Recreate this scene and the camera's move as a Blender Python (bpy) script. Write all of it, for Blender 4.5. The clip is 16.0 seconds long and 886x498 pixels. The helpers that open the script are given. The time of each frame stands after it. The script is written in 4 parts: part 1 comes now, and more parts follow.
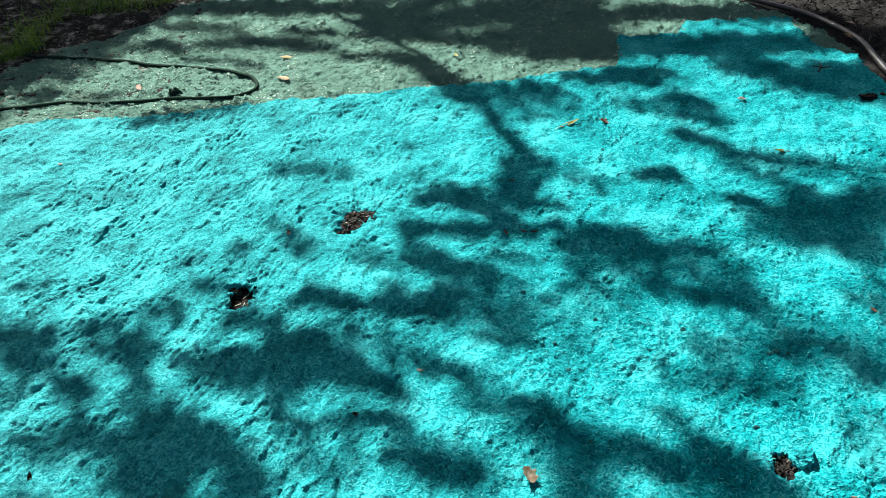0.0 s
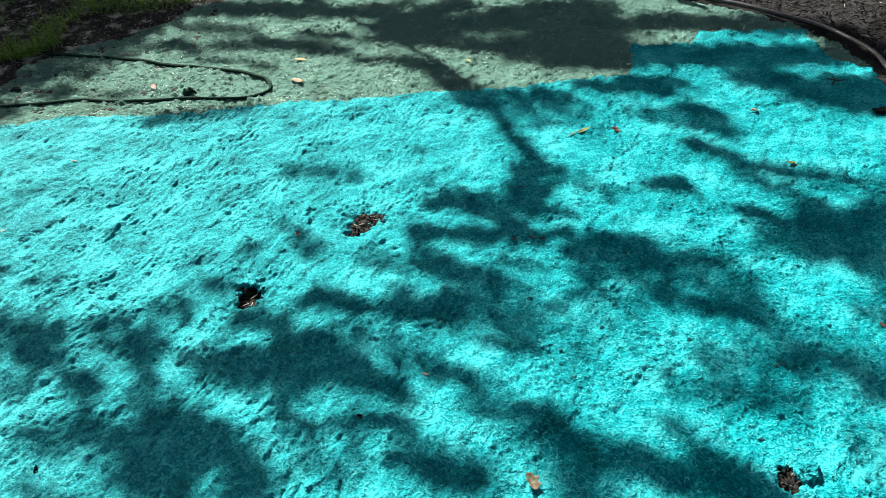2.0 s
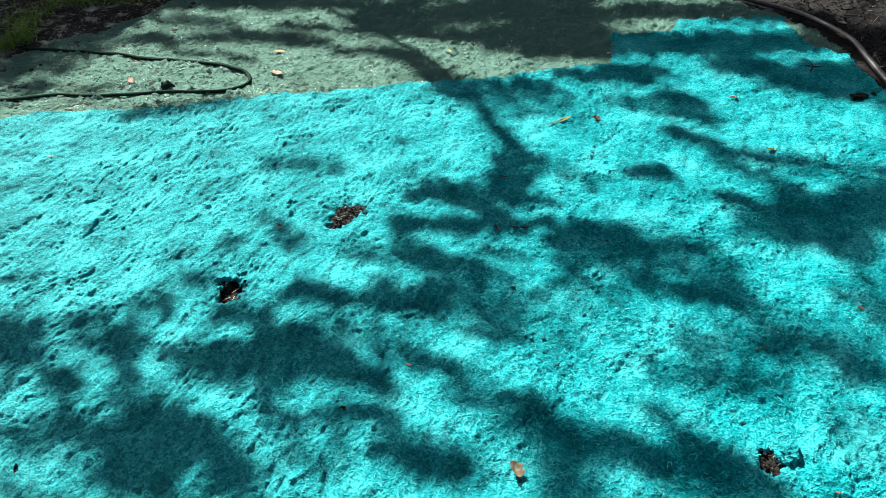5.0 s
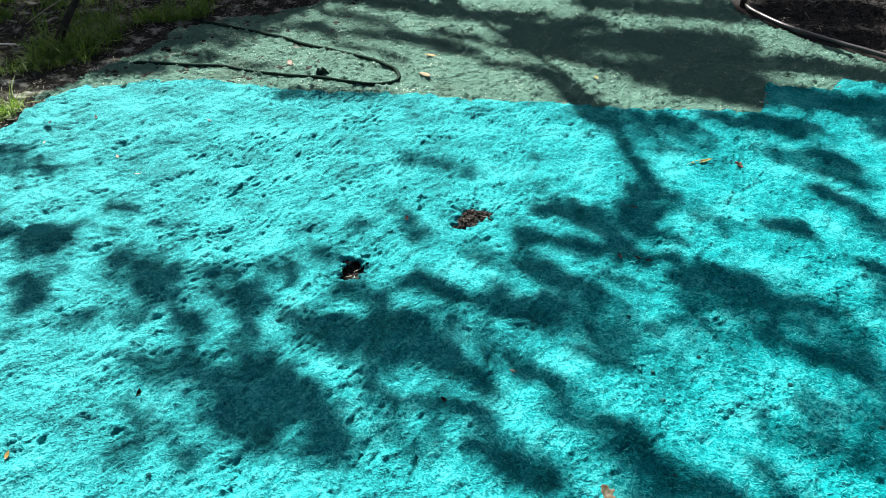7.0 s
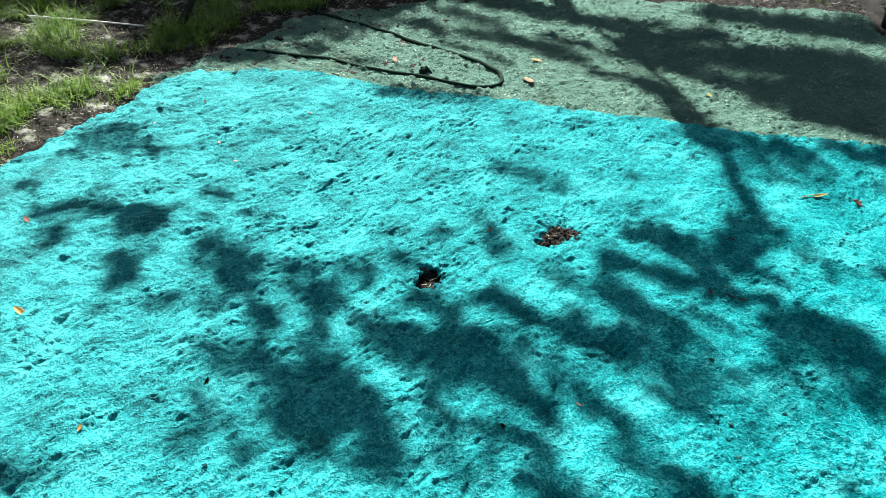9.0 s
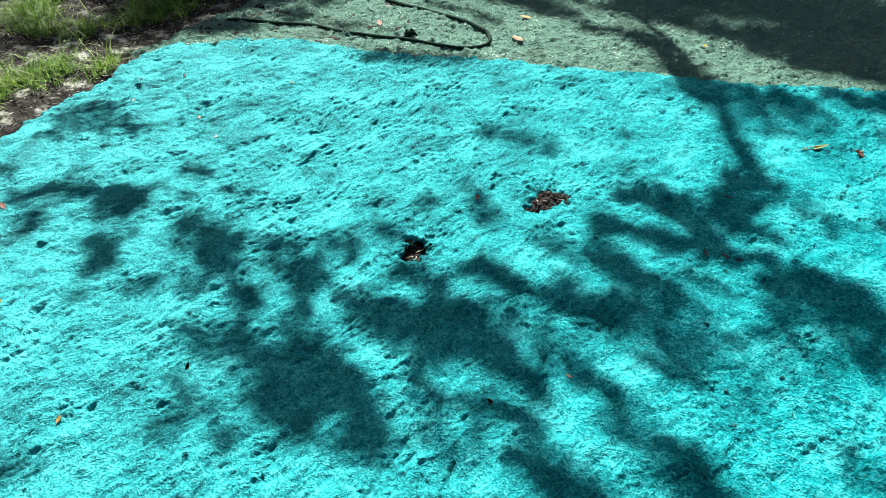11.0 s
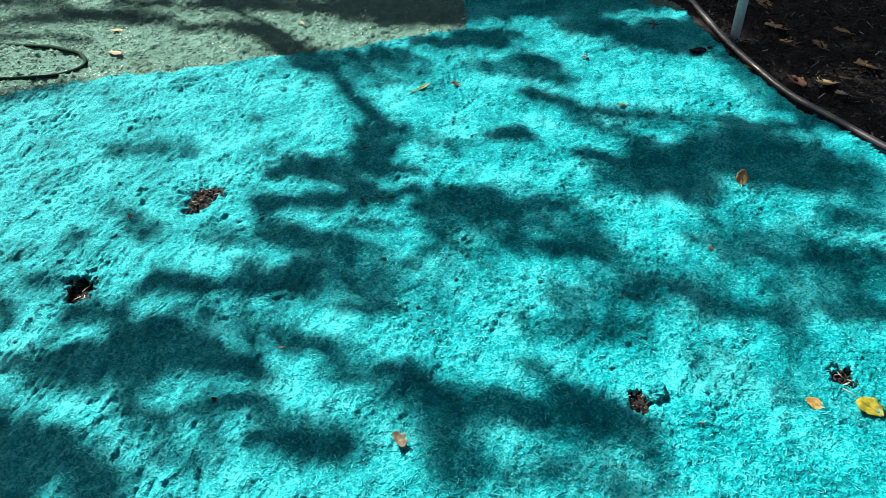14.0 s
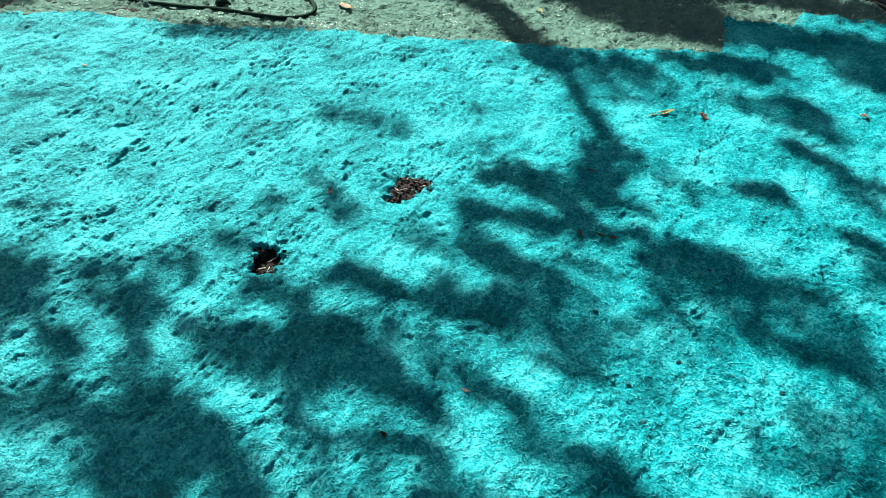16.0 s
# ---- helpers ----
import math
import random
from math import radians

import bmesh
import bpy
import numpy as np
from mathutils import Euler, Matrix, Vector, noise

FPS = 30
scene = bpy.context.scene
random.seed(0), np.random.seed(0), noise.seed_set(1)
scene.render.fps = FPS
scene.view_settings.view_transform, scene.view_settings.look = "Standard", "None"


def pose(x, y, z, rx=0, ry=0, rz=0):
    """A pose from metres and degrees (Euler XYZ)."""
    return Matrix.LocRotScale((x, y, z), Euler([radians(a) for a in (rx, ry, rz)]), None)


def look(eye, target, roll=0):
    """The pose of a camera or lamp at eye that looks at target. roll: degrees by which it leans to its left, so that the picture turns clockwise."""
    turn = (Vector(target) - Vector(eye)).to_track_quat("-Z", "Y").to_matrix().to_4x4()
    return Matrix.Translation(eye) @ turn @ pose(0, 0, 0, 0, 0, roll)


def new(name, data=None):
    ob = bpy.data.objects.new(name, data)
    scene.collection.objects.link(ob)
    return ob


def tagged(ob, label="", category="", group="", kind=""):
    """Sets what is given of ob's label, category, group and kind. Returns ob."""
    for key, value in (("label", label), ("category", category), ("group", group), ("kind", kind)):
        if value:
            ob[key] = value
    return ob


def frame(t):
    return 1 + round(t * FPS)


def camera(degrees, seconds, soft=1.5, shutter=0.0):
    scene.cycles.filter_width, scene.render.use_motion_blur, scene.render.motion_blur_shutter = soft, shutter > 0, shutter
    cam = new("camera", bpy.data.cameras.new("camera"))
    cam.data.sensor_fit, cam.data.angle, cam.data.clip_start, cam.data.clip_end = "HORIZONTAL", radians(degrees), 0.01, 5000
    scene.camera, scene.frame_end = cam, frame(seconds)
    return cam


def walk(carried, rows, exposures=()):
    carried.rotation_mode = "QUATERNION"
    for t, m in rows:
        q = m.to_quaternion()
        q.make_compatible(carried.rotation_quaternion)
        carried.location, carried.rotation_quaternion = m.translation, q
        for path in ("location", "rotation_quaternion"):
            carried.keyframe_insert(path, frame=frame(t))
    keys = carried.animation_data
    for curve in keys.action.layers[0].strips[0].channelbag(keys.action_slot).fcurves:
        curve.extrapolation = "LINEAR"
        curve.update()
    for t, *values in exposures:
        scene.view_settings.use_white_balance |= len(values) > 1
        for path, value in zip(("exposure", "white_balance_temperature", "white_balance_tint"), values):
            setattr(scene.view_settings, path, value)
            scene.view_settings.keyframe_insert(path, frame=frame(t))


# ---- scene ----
cam = camera(62.2, 16.0, soft=0.6)
PATH = [
    (0, (0.000, 0.000, 1.600), (-0.000, 1.592, 0.390), -4.94),
    (0.5, (0.004, 0.000, 1.600), (-0.008, 1.592, 0.389), -4.92),
    (1, (0.005, -0.000, 1.597), (-0.015, 1.591, 0.385), -4.71),
    (1.5, (0.002, -0.001, 1.598), (-0.021, 1.591, 0.387), -4.37),
    (2, (0.003, -0.006, 1.603), (-0.021, 1.595, 0.405), -4.14),
    (2.5, (-0.002, -0.009, 1.605), (-0.021, 1.606, 0.424), -3.91),
    (3, (-0.001, -0.015, 1.599), (-0.006, 1.611, 0.436), -3.83),
    (3.5, (0.008, -0.006, 1.597), (0.027, 1.612, 0.422), -4.60),
    (3.7, (0.017, -0.004, 1.599), (0.049, 1.606, 0.413), -5.07),
    (5.8, (-0.000, -0.016, 1.575), (-0.050, 1.570, 0.357), -1.71),
    (6, (-0.019, -0.025, 1.566), (-0.121, 1.564, 0.355), -1.08),
    (6.5, (-0.054, -0.076, 1.566), (-0.261, 1.522, 0.381), 0.10),
    (7, (-0.054, -0.068, 1.570), (-0.314, 1.541, 0.410), 0.15),
    (7.5, (-0.050, -0.054, 1.576), (-0.326, 1.560, 0.428), -0.12),
    (8, (-0.051, -0.050, 1.574), (-0.351, 1.560, 0.426), -0.16),
    (8.5, (-0.030, -0.019, 1.575), (-0.413, 1.567, 0.418), -0.02),
    (9, (-0.007, 0.035, 1.592), (-0.526, 1.568, 0.418), 0.07),
    (9.2, (-0.001, 0.055, 1.593), (-0.577, 1.562, 0.411), -0.00),
    (11.3, (0.052, 0.138, 1.563), (-0.440, 1.605, 0.296), -4.07),
    (11.5, (0.057, 0.140, 1.569), (-0.330, 1.627, 0.288), -4.50),
    (12, (0.063, 0.092, 1.550), (0.018, 1.602, 0.239), -4.93),
    (12.5, (0.087, 0.029, 1.544), (0.342, 1.495, 0.207), -3.86),
    (13, (0.070, 0.002, 1.546), (0.399, 1.465, 0.223), -2.62),
    (13.5, (0.071, 0.006, 1.551), (0.401, 1.489, 0.250), -2.16),
    (14, (0.051, 0.008, 1.552), (0.380, 1.510, 0.274), -1.63),
    (14.5, (0.052, 0.017, 1.555), (0.368, 1.527, 0.282), -0.60),
    (15, (0.013, 0.018, 1.552), (0.271, 1.525, 0.263), 1.10),
    (15.5, (-0.072, 0.100, 1.514), (0.072, 1.600, 0.199), 3.23),
    (16, (-0.146, 0.376, 1.476), (-0.185, 1.874, 0.151), 3.56),
]
walk(cam, [(t, look(eye, target, roll)) for t, eye, target, roll in PATH])

# ---- daylight: a low autumn sun ahead and to the left, filtered by trees ----
SUN = Vector((-0.42, 0.91, 0.0)).normalized() * math.cos(radians(40)) + Vector((0, 0, math.sin(radians(40))))
world = bpy.data.worlds.new("sky")
scene.world = world
world.use_nodes = True
sky = world.node_tree.nodes.new("ShaderNodeTexSky")
sky.sky_type, sky.sun_disc = "NISHITA", False
sky.air_density, sky.dust_density, sky.ozone_density = 0.7, 2.5, 0.0
sky.sun_elevation, sky.sun_rotation = radians(40), radians(335)
world.node_tree.links.new(sky.outputs[0], world.node_tree.nodes["Background"].inputs[0])
world.node_tree.nodes["Background"].inputs[1].default_value = 0.037
lamp = bpy.data.lights.new("sun", "SUN")
lamp.energy, lamp.angle, lamp.color = 5.0, radians(0.53), (1.0, 0.95, 0.87)
sun = new("sun", lamp)
sun.matrix_world = look(SUN * 30, (0, 0, 0))
scene.view_settings.exposure = 2.0


# ---- materials ----
def material(name, colours, scale=8.0, fine=60.0, rough=0.9, bump=0.5, depth=0.004, metal=0.0, island=0.0, ridged=False, spec=0.3, stain=None, thin=0.0, second=None, pale=None, crisp=0.5, swirl=0.0, octaves=5):
    """Two colours mixed by noise at two scales, with fine relief. island: how far loose pieces differ in tone."""
    m = bpy.data.materials.new(name)
    m.use_nodes = True
    nt = m.node_tree
    nodes, link = nt.nodes, nt.links.new
    bsdf = nodes["Principled BSDF"]
    bsdf.inputs["Roughness"].default_value = rough
    bsdf.inputs["Metallic"].default_value = metal
    bsdf.inputs["Specular IOR Level"].default_value = spec
    co = nodes.new("ShaderNodeTexCoord")
    big = nodes.new("ShaderNodeTexNoise")
    big.inputs["Scale"].default_value, big.inputs["Detail"].default_value = scale, 4
    small = nodes.new("ShaderNodeTexNoise")
    small.inputs["Scale"].default_value, small.inputs["Detail"].default_value = fine, octaves
    if ridged:
        small.noise_type = "RIDGED_MULTIFRACTAL"
        small.normalize = True
    small.inputs["Roughness"].default_value, small.inputs["Distortion"].default_value = crisp, swirl
    for n in (big, small):
        link(co.outputs["Object"], n.inputs["Vector"])
    add = nodes.new("ShaderNodeMath")
    add.operation, add.inputs[1].default_value = "MULTIPLY_ADD", 0.5
    half = nodes.new("ShaderNodeMath")
    half.operation, half.inputs[1].default_value = "MULTIPLY", 0.5
    link(big.outputs["Fac"], add.inputs[0])
    link(small.outputs["Fac"], half.inputs[0])
    link(half.outputs[0], add.inputs[2])
    ramp = nodes.new("ShaderNodeValToRGB")
    ramp.color_ramp.elements[0].position, ramp.color_ramp.elements[1].position = 0.38, 0.63
    ramp.color_ramp.elements[0].color = (*colours[0], 1)
    ramp.color_ramp.elements[1].color = (*colours[-1], 1)
    if len(colours) > 2:
        e = ramp.color_ramp.elements.new(0.5)
        e.color = (*colours[1], 1)
    link(add.outputs[0], ramp.inputs["Fac"])
    out = ramp.outputs["Color"]
    if stain:
        patch = nodes.new("ShaderNodeTexNoise")
        patch.inputs["Scale"].default_value, patch.inputs["Detail"].default_value = stain[1], 6
        link(co.outputs["Object"], patch.inputs["Vector"])
        step = nodes.new("ShaderNodeMapRange")
        step.inputs["From Min"].default_value, step.inputs["From Max"].default_value = stain[2], stain[2] + 0.12
        link(patch.outputs["Fac"], step.inputs["Value"])
        mix = nodes.new("ShaderNodeMix")
        mix.data_type = "RGBA"
        link(step.outputs["Result"], mix.inputs["Factor"])
        link(out, mix.inputs["A"])
        mix.inputs["B"].default_value = (*stain[0], 1)
        out = mix.outputs["Result"]
    if island:
        geo = nodes.new("ShaderNodeNewGeometry")
        tone = nodes.new("ShaderNodeHueSaturation")
        span = nodes.new("ShaderNodeMapRange")
        span.inputs["To Min"].default_value, span.inputs["To Max"].default_value = 1 - island, 1 + island
        link(geo.outputs["Random Per Island"], span.inputs["Value"])
        link(span.outputs["Result"], tone.inputs["Value"])
        link(out, tone.inputs["Color"])
        out = tone.outputs["Color"]
    if pale:
        # sun glare on one side, painted in as a paler colour
        split = nodes.new("ShaderNodeSeparateXYZ")
        link(co.outputs["Object"], split.inputs[0])
        glare = nodes.new("ShaderNodeMapRange")
        glare.inputs["From Min"].default_value, glare.inputs["From Max"].default_value = pale[1], pale[2]
        link(split.outputs["X"], glare.inputs["Value"])
        part = nodes.new("ShaderNodeMath")
        part.operation = "MULTIPLY"
        link(glare.outputs["Result"], part.inputs[0])
        link(small.outputs["Fac"], part.inputs[1])
        mix = nodes.new("ShaderNodeMix")
        mix.data_type = "RGBA"
        link(part.outputs[0], mix.inputs["Factor"])
        link(out, mix.inputs["A"])
        mix.inputs["B"].default_value = (*pale[0], 1)
        out = mix.outputs["Result"]
    link(out, bsdf.inputs["Base Color"])
    if bump:
        b = nodes.new("ShaderNodeBump")
        b.inputs["Strength"].default_value, b.inputs["Distance"].default_value = bump, depth
        link(small.outputs["Fac"], b.inputs["Height"])
        if second:
            fibre = nodes.new("ShaderNodeTexNoise")
            fibre.inputs["Scale"].default_value, fibre.inputs["Detail"].default_value, fibre.inputs["Distortion"].default_value = second[0], second[2], 2.2
            link(co.outputs["Object"], fibre.inputs["Vector"])
            c = nodes.new("ShaderNodeBump")
            c.inputs["Strength"].default_value, c.inputs["Distance"].default_value = 0.9, second[1]
            link(fibre.outputs["Fac"], c.inputs["Height"])
            link(c.outputs["Normal"], b.inputs["Normal"])
        link(b.outputs["Normal"], bsdf.inputs["Normal"])
    if thin:
        glow = nodes.new("ShaderNodeBsdfTranslucent")
        link(out, glow.inputs["Color"])
        both = nodes.new("ShaderNodeMixShader")
        both.inputs[0].default_value = thin
        link(bsdf.outputs[0], both.inputs[1])
        link(glow.outputs[0], both.inputs[2])
        link(both.outputs[0], nodes["Material Output"].inputs["Surface"])
    return m


# pale: whitish sun glare towards the left, put into the mulch colour
TEAL = material("fresh_teal_mulch", ((0.0, 0.112, 0.127), (0.002, 0.217, 0.239), (0.038, 0.365, 0.386)), 5, 88, 0.9, 1.0, 0.0075, swirl=1.3, crisp=0.38, octaves=1.6, spec=0.05, second=(150, 0.004, 0.5), pale=((0.28, 0.6, 0.59), 0.6, -16.0))
# dark teal for specks, with the shade of small dents in the colour
SPECK = material("dark_teal_speck", ((0.008, 0.06, 0.062), (0.015, 0.13, 0.135)), 40, 200, 0.95, 0.8, 0.003, spec=0.1)
FIBRE = material("teal_fibre", ((0.006, 0.33, 0.34), (0.1, 0.5, 0.5)), 9, 120, 0.9, 0, island=0.3, spec=0.1)
OLD = material("weathered_mulch", ((0.085, 0.18, 0.145), (0.33, 0.455, 0.365), (0.68, 0.82, 0.7)), 5, 75, 0.95, 1.0, 0.016, ridged=True, spec=0.1, second=(190, 0.0065, 2), stain=((0.075, 0.14, 0.11), 2.3, 0.58))
SOIL = material("dark_soil", ((0.005, 0.005, 0.0048), (0.01, 0.0098, 0.0095), (0.028, 0.027, 0.026)), 9, 80, 0.95, 0.9, 0.012, spec=0.1)
VERGE = material("dry_earth", ((0.009, 0.0088, 0.0078), (0.023, 0.0222, 0.0192), (0.064, 0.063, 0.055)), 9, 110, 0.95, 1.0, 0.014, spec=0.1, stain=((0.27, 0.29, 0.26), 9, 0.55))
CLOD = material("crumbly_soil", ((0.004, 0.0038, 0.0035), (0.011, 0.0102, 0.0094), (0.036, 0.033, 0.03)), 25, 130, 0.95, 0.8, 0.006, island=0.5, spec=0.15)
BARK = material("bark_mulch", ((0.003, 0.0028, 0.0025), (0.007, 0.0062, 0.0056), (0.02, 0.0175, 0.0155)), 20, 150, 0.8, 0.6, 0.003, island=0.7)
STRAW = material("dry_straw", ((0.16, 0.15, 0.12), (0.4, 0.38, 0.32)), 12, 90, 0.8, 0.2, 0.001, island=0.4)
GRASS = material("grass_blade", ((0.036, 0.095, 0.008), (0.092, 0.2, 0.02), (0.18, 0.28, 0.045)), 3, 30, 0.6, 0, island=0.35, thin=0.45)
PIPE = material("black_plastic", ((0.01, 0.01, 0.011), (0.024, 0.024, 0.026)), 6, 90, 0.3, 0.3, 0.0012, spec=0.5, stain=((0.034, 0.034, 0.035), 7, 0.55))
HOSE = material("mulch_coated_rubber", ((0.006, 0.018, 0.013), (0.015, 0.036, 0.027)), 14, 120, 0.95, 0.8, 0.004, spec=0.05)
STEEL = material("galvanised_steel", ((0.5, 0.58, 0.55), (0.7, 0.76, 0.73)), 14, 70, 0.35, 0.15, 0.001, metal=0.25, stain=((0.25, 0.25, 0.21), 6, 0.6))
WHITE = material("white_plastic", ((0.7, 0.7, 0.67), (0.85, 0.85, 0.83)), 9, 80, 0.5, 0.1, 0.001)
WOOD = material("dark_bark", ((0.012, 0.01, 0.008), (0.04, 0.032, 0.025)), 12, 60, 0.9, 0.9, 0.006)
FOLIAGE = material("tree_leaf", ((0.04, 0.08, 0.015), (0.1, 0.12, 0.03)), 4, 40, 0.6, 0, island=0.3)


def dry_leaf(name, dark, light, spots=(0.08, 0.04, 0.02), spotted=0.6):
    dark, light = [0.72 * v for v in dark], [0.72 * v for v in light]
    return material(name, (dark, light), 28, 160, 0.65, 0.35, 0.001, stain=(spots, 38, spotted), thin=0.3)


TAN = dry_leaf("tan_leaf", (0.36, 0.24, 0.11), (0.54, 0.4, 0.22))
ORANGE = dry_leaf("orange_leaf", (0.46, 0.29, 0.07), (0.62, 0.46, 0.16), (0.3, 0.13, 0.03), 0.57)
YELLOW = dry_leaf("yellow_leaf", (0.27, 0.24, 0.014), (0.5, 0.43, 0.03), (0.15, 0.15, 0.015), 0.5)
BROWN = dry_leaf("brown_leaf", (0.26, 0.16, 0.07), (0.46, 0.31, 0.14))
RUST = dry_leaf("rust_leaf", (0.26, 0.11, 0.07), (0.46, 0.27, 0.18))
PALE = dry_leaf("pale_leaf", (0.42, 0.32, 0.25), (0.62, 0.52, 0.43), (0.4, 0.26, 0.16))
OLIVE = dry_leaf("olive_leaf", (0.3, 0.3, 0.06), (0.44, 0.43, 0.13))
BUFF = dry_leaf("buff_leaf", (0.2, 0.185, 0.12), (0.36, 0.33, 0.25), (0.13, 0.09, 0.05), 0.5)
DARK = dry_leaf("blackened_leaf", (0.03, 0.02, 0.016), (0.09, 0.055, 0.04))


# ---- relief of the ground ----
TABLE = np.random.RandomState(7).rand(256, 256) * 2 * math.pi
GX, GY = np.cos(TABLE), np.sin(TABLE)


def grain(x, y, seed=0):
    """Smooth gradient noise of about -1 to 1, one wave a unit."""
    x, y = np.asarray(x, float) + 31.7 * seed, np.asarray(y, float) + 17.3 * seed
    i, j = np.floor(x).astype(int), np.floor(y).astype(int)
    u, v = x - i, y - j
    su, sv = u * u * u * (u * (6 * u - 15) + 10), v * v * v * (v * (6 * v - 15) + 10)

    def corner(di, dj):
        a, b = (i + di) % 256, (j + dj) % 256
        return GX[a, b] * (u - di) + GY[a, b] * (v - dj)
    low = corner(0, 0) * (1 - su) + corner(1, 0) * su
    high = corner(0, 1) * (1 - su) + corner(1, 1) * su
    return 1.5 * (low * (1 - sv) + high * sv)


def gritty(x, y, seed=0):
    """Two waves of noise across one another, folded into round crumbs with creases between."""
    return np.abs(grain(0.8 * x + 0.6 * y, 0.8 * y - 0.6 * x, seed) + 0.7 * grain(0.39 * x - 0.62 * y + 0.37, 0.62 * x + 0.39 * y + 0.61, seed + 0.5))


def smooth(a, b, v):
    k = np.clip((np.asarray(v, float) - a) / (b - a), 0, 1)
    return k * k * (3 - 2 * k)


def swell(x, y):
    """The broad swells that every layer shares."""
    return 0.012 * grain(x * 0.8, y * 0.8, 1) + 0.007 * grain(x * 2.1, y * 2.1, 2)


# short cracks and drag marks in the crust: from, to
CRACKS = ((-0.32, 1.16, -0.32, 1.08), (1.01, 1.13, 0.98, 1.06), (-1.19, 2.35, -1.16, 2.72), (-1.42, 2.54, -1.36, 2.59),
          (-1.4, 2.61, -1.35, 2.86), (-1.34, 2.8, -1.27, 2.96), (-1.63, 2.56, -1.57, 2.67), (-1.33, 2.31, -1.27, 2.55),
          (-1.7, 1.11, -1.65, 1.18), (-1.32, 1.04, -1.3, 1.12), (-1.41, 0.77, -1.36, 0.89), (-0.18, 1.59, -0.17, 1.5))


def lumps(x, y):
    """The crust of the fresh mulch: low mounds and fine crumbs, with slanting slits that grow coarser to the left."""
    coarse = smooth(0.7, -0.8, x)
    wx, wy = x + 0.03 * grain(x * 5, y * 5, 3), y + 0.03 * grain(x * 5, y * 5, 4)
    along, across = 0.35 * wx + 0.94 * wy, 0.94 * wx - 0.35 * wy
    z = 0.010 * grain(wx * 2.6, wy * 2.2, 31) + 0.007 * grain(wx * 5.2, wy * 4.4, 27)
    z = z + 0.0095 * grain(across * 14, along * 8.5, 5) + 0.0054 * grain(wx * 21, wy * 19, 33)
    fx, fy = wx + 0.006 * grain(x * 40, y * 40, 37), wy + 0.006 * grain(x * 40, y * 40, 38)
    dense = 0.55 + 0.45 * smooth(-0.4, 0.5, grain(x * 4, y * 4, 32))
    # crumbs, drawn out along the slant to the left and rounder to the right
    p, q = 0.45 * fx + 0.89 * fy, 0.89 * fx - 0.45 * fy
    drawn = 0.0072 * grain(q * 36, p * 18, 16) + 0.0052 * grain(q * 68 + 0.3, p * 36, 26) + 0.0018 * grain(q * 120, p * 62, 35)
    round_ones = 0.0036 * grain(0.9 * fx * 33 + fy * 12, fy * 29 - fx * 10, 51) + 0.0043 * grain(fx * 52 - fy * 30, fy * 56 + fx * 31, 52) + 0.003 * grain(fx * 112, fy * 108, 53)
    z = z + dense * (drawn * (0.35 + 0.65 * coarse) + round_ones * (1 - 0.65 * coarse))
    # short ragged slits between the clods, in some places only
    where = smooth(-0.05, 0.4, grain(x * 3.1, y * 3.1, 17) + 0.3 * coarse) * smooth(-0.15, 0.3, grain(wx * 8, wy * 8, 10))
    sx = across + 0.006 * grain(x * 70, y * 70, 48) + 0.003 * grain(x * 140, y * 140, 49)
    slit = grain(sx * 60, along * 12, 9) + 0.3 * grain(wx * 95, wy * 95, 34)
    z = z - (0.001 + 0.0052 * coarse) * where * smooth(0.36, 0.66, slit)
    fine = grain(sx * 105, along * 26, 45) + 0.3 * grain(wx * 130, wy * 130, 46)
    z = z - (0.0005 + 0.0028 * coarse) * smooth(-0.3, 0.3, grain(wx * 5, wy * 5, 47)) * smooth(0.3, 0.6, fine)
    for ax, ay, bx, by in CRACKS:
        dx, dy = bx - ax, by - ay
        k = np.clip(((x - ax) * dx + (y - ay) * dy) / (dx * dx + dy * dy), 0, 1)
        off = np.hypot(x - ax - k * dx, y - ay - k * dy) + 0.008 * grain(x * 24, y * 24, 28)
        z = z - 0.013 * np.exp(-(np.maximum(off, 0) / 0.0065) ** 2) * smooth(-0.35, 0.2, grain(x * 22, y * 22, 29))
    rake = np.exp(-((x + 1.45) / 0.8) ** 2 - ((y - 2.7) / 0.6) ** 2)
    lines = grain((0.96 * x - 0.28 * y) * 13 + 0.5 * grain(x * 4, y * 4, 12), (0.28 * x + 0.96 * y) * 2.6, 11)
    # broken clods round the shallow bare patch
    torn = np.exp(-((x + 0.42) / 0.16) ** 2 - ((y - 2.34) / 0.1) ** 2)
    return z - 0.01 * rake * np.maximum(0, lines) + torn * (0.014 * gritty(x * 26, y * 26, 44) - 0.008)


def crumbs(x, y):
    """The fine, dry crust of the older mulch."""
    return 0.008 * grain(x * 6, y * 6, 13) + 0.007 * grain(x * 14, y * 14, 14) + 0.014 * gritty(x * 22, y * 22, 15) + 0.013 * gritty(x * 46, y * 46, 18) - 0.004


def inside(x, y, outline):
    """Signed distance to an outline, positive inside."""
    best, odd = np.full(np.shape(x), 1e9), np.zeros(np.shape(x), bool)
    for (ax, ay), (bx, by) in zip(outline, (*outline[1:], outline[0])):
        dx, dy = bx - ax, by - ay
        k = np.clip(((x - ax) * dx + (y - ay) * dy) / (dx * dx + dy * dy), 0, 1)
        best = np.minimum(best, np.hypot(x - ax - k * dx, y - ay - k * dy))
        if dy:
            odd ^= ((ay > y) != (by > y)) & (x < ax + (y - ay) / dy * dx)
    return np.where(odd, best, -best)


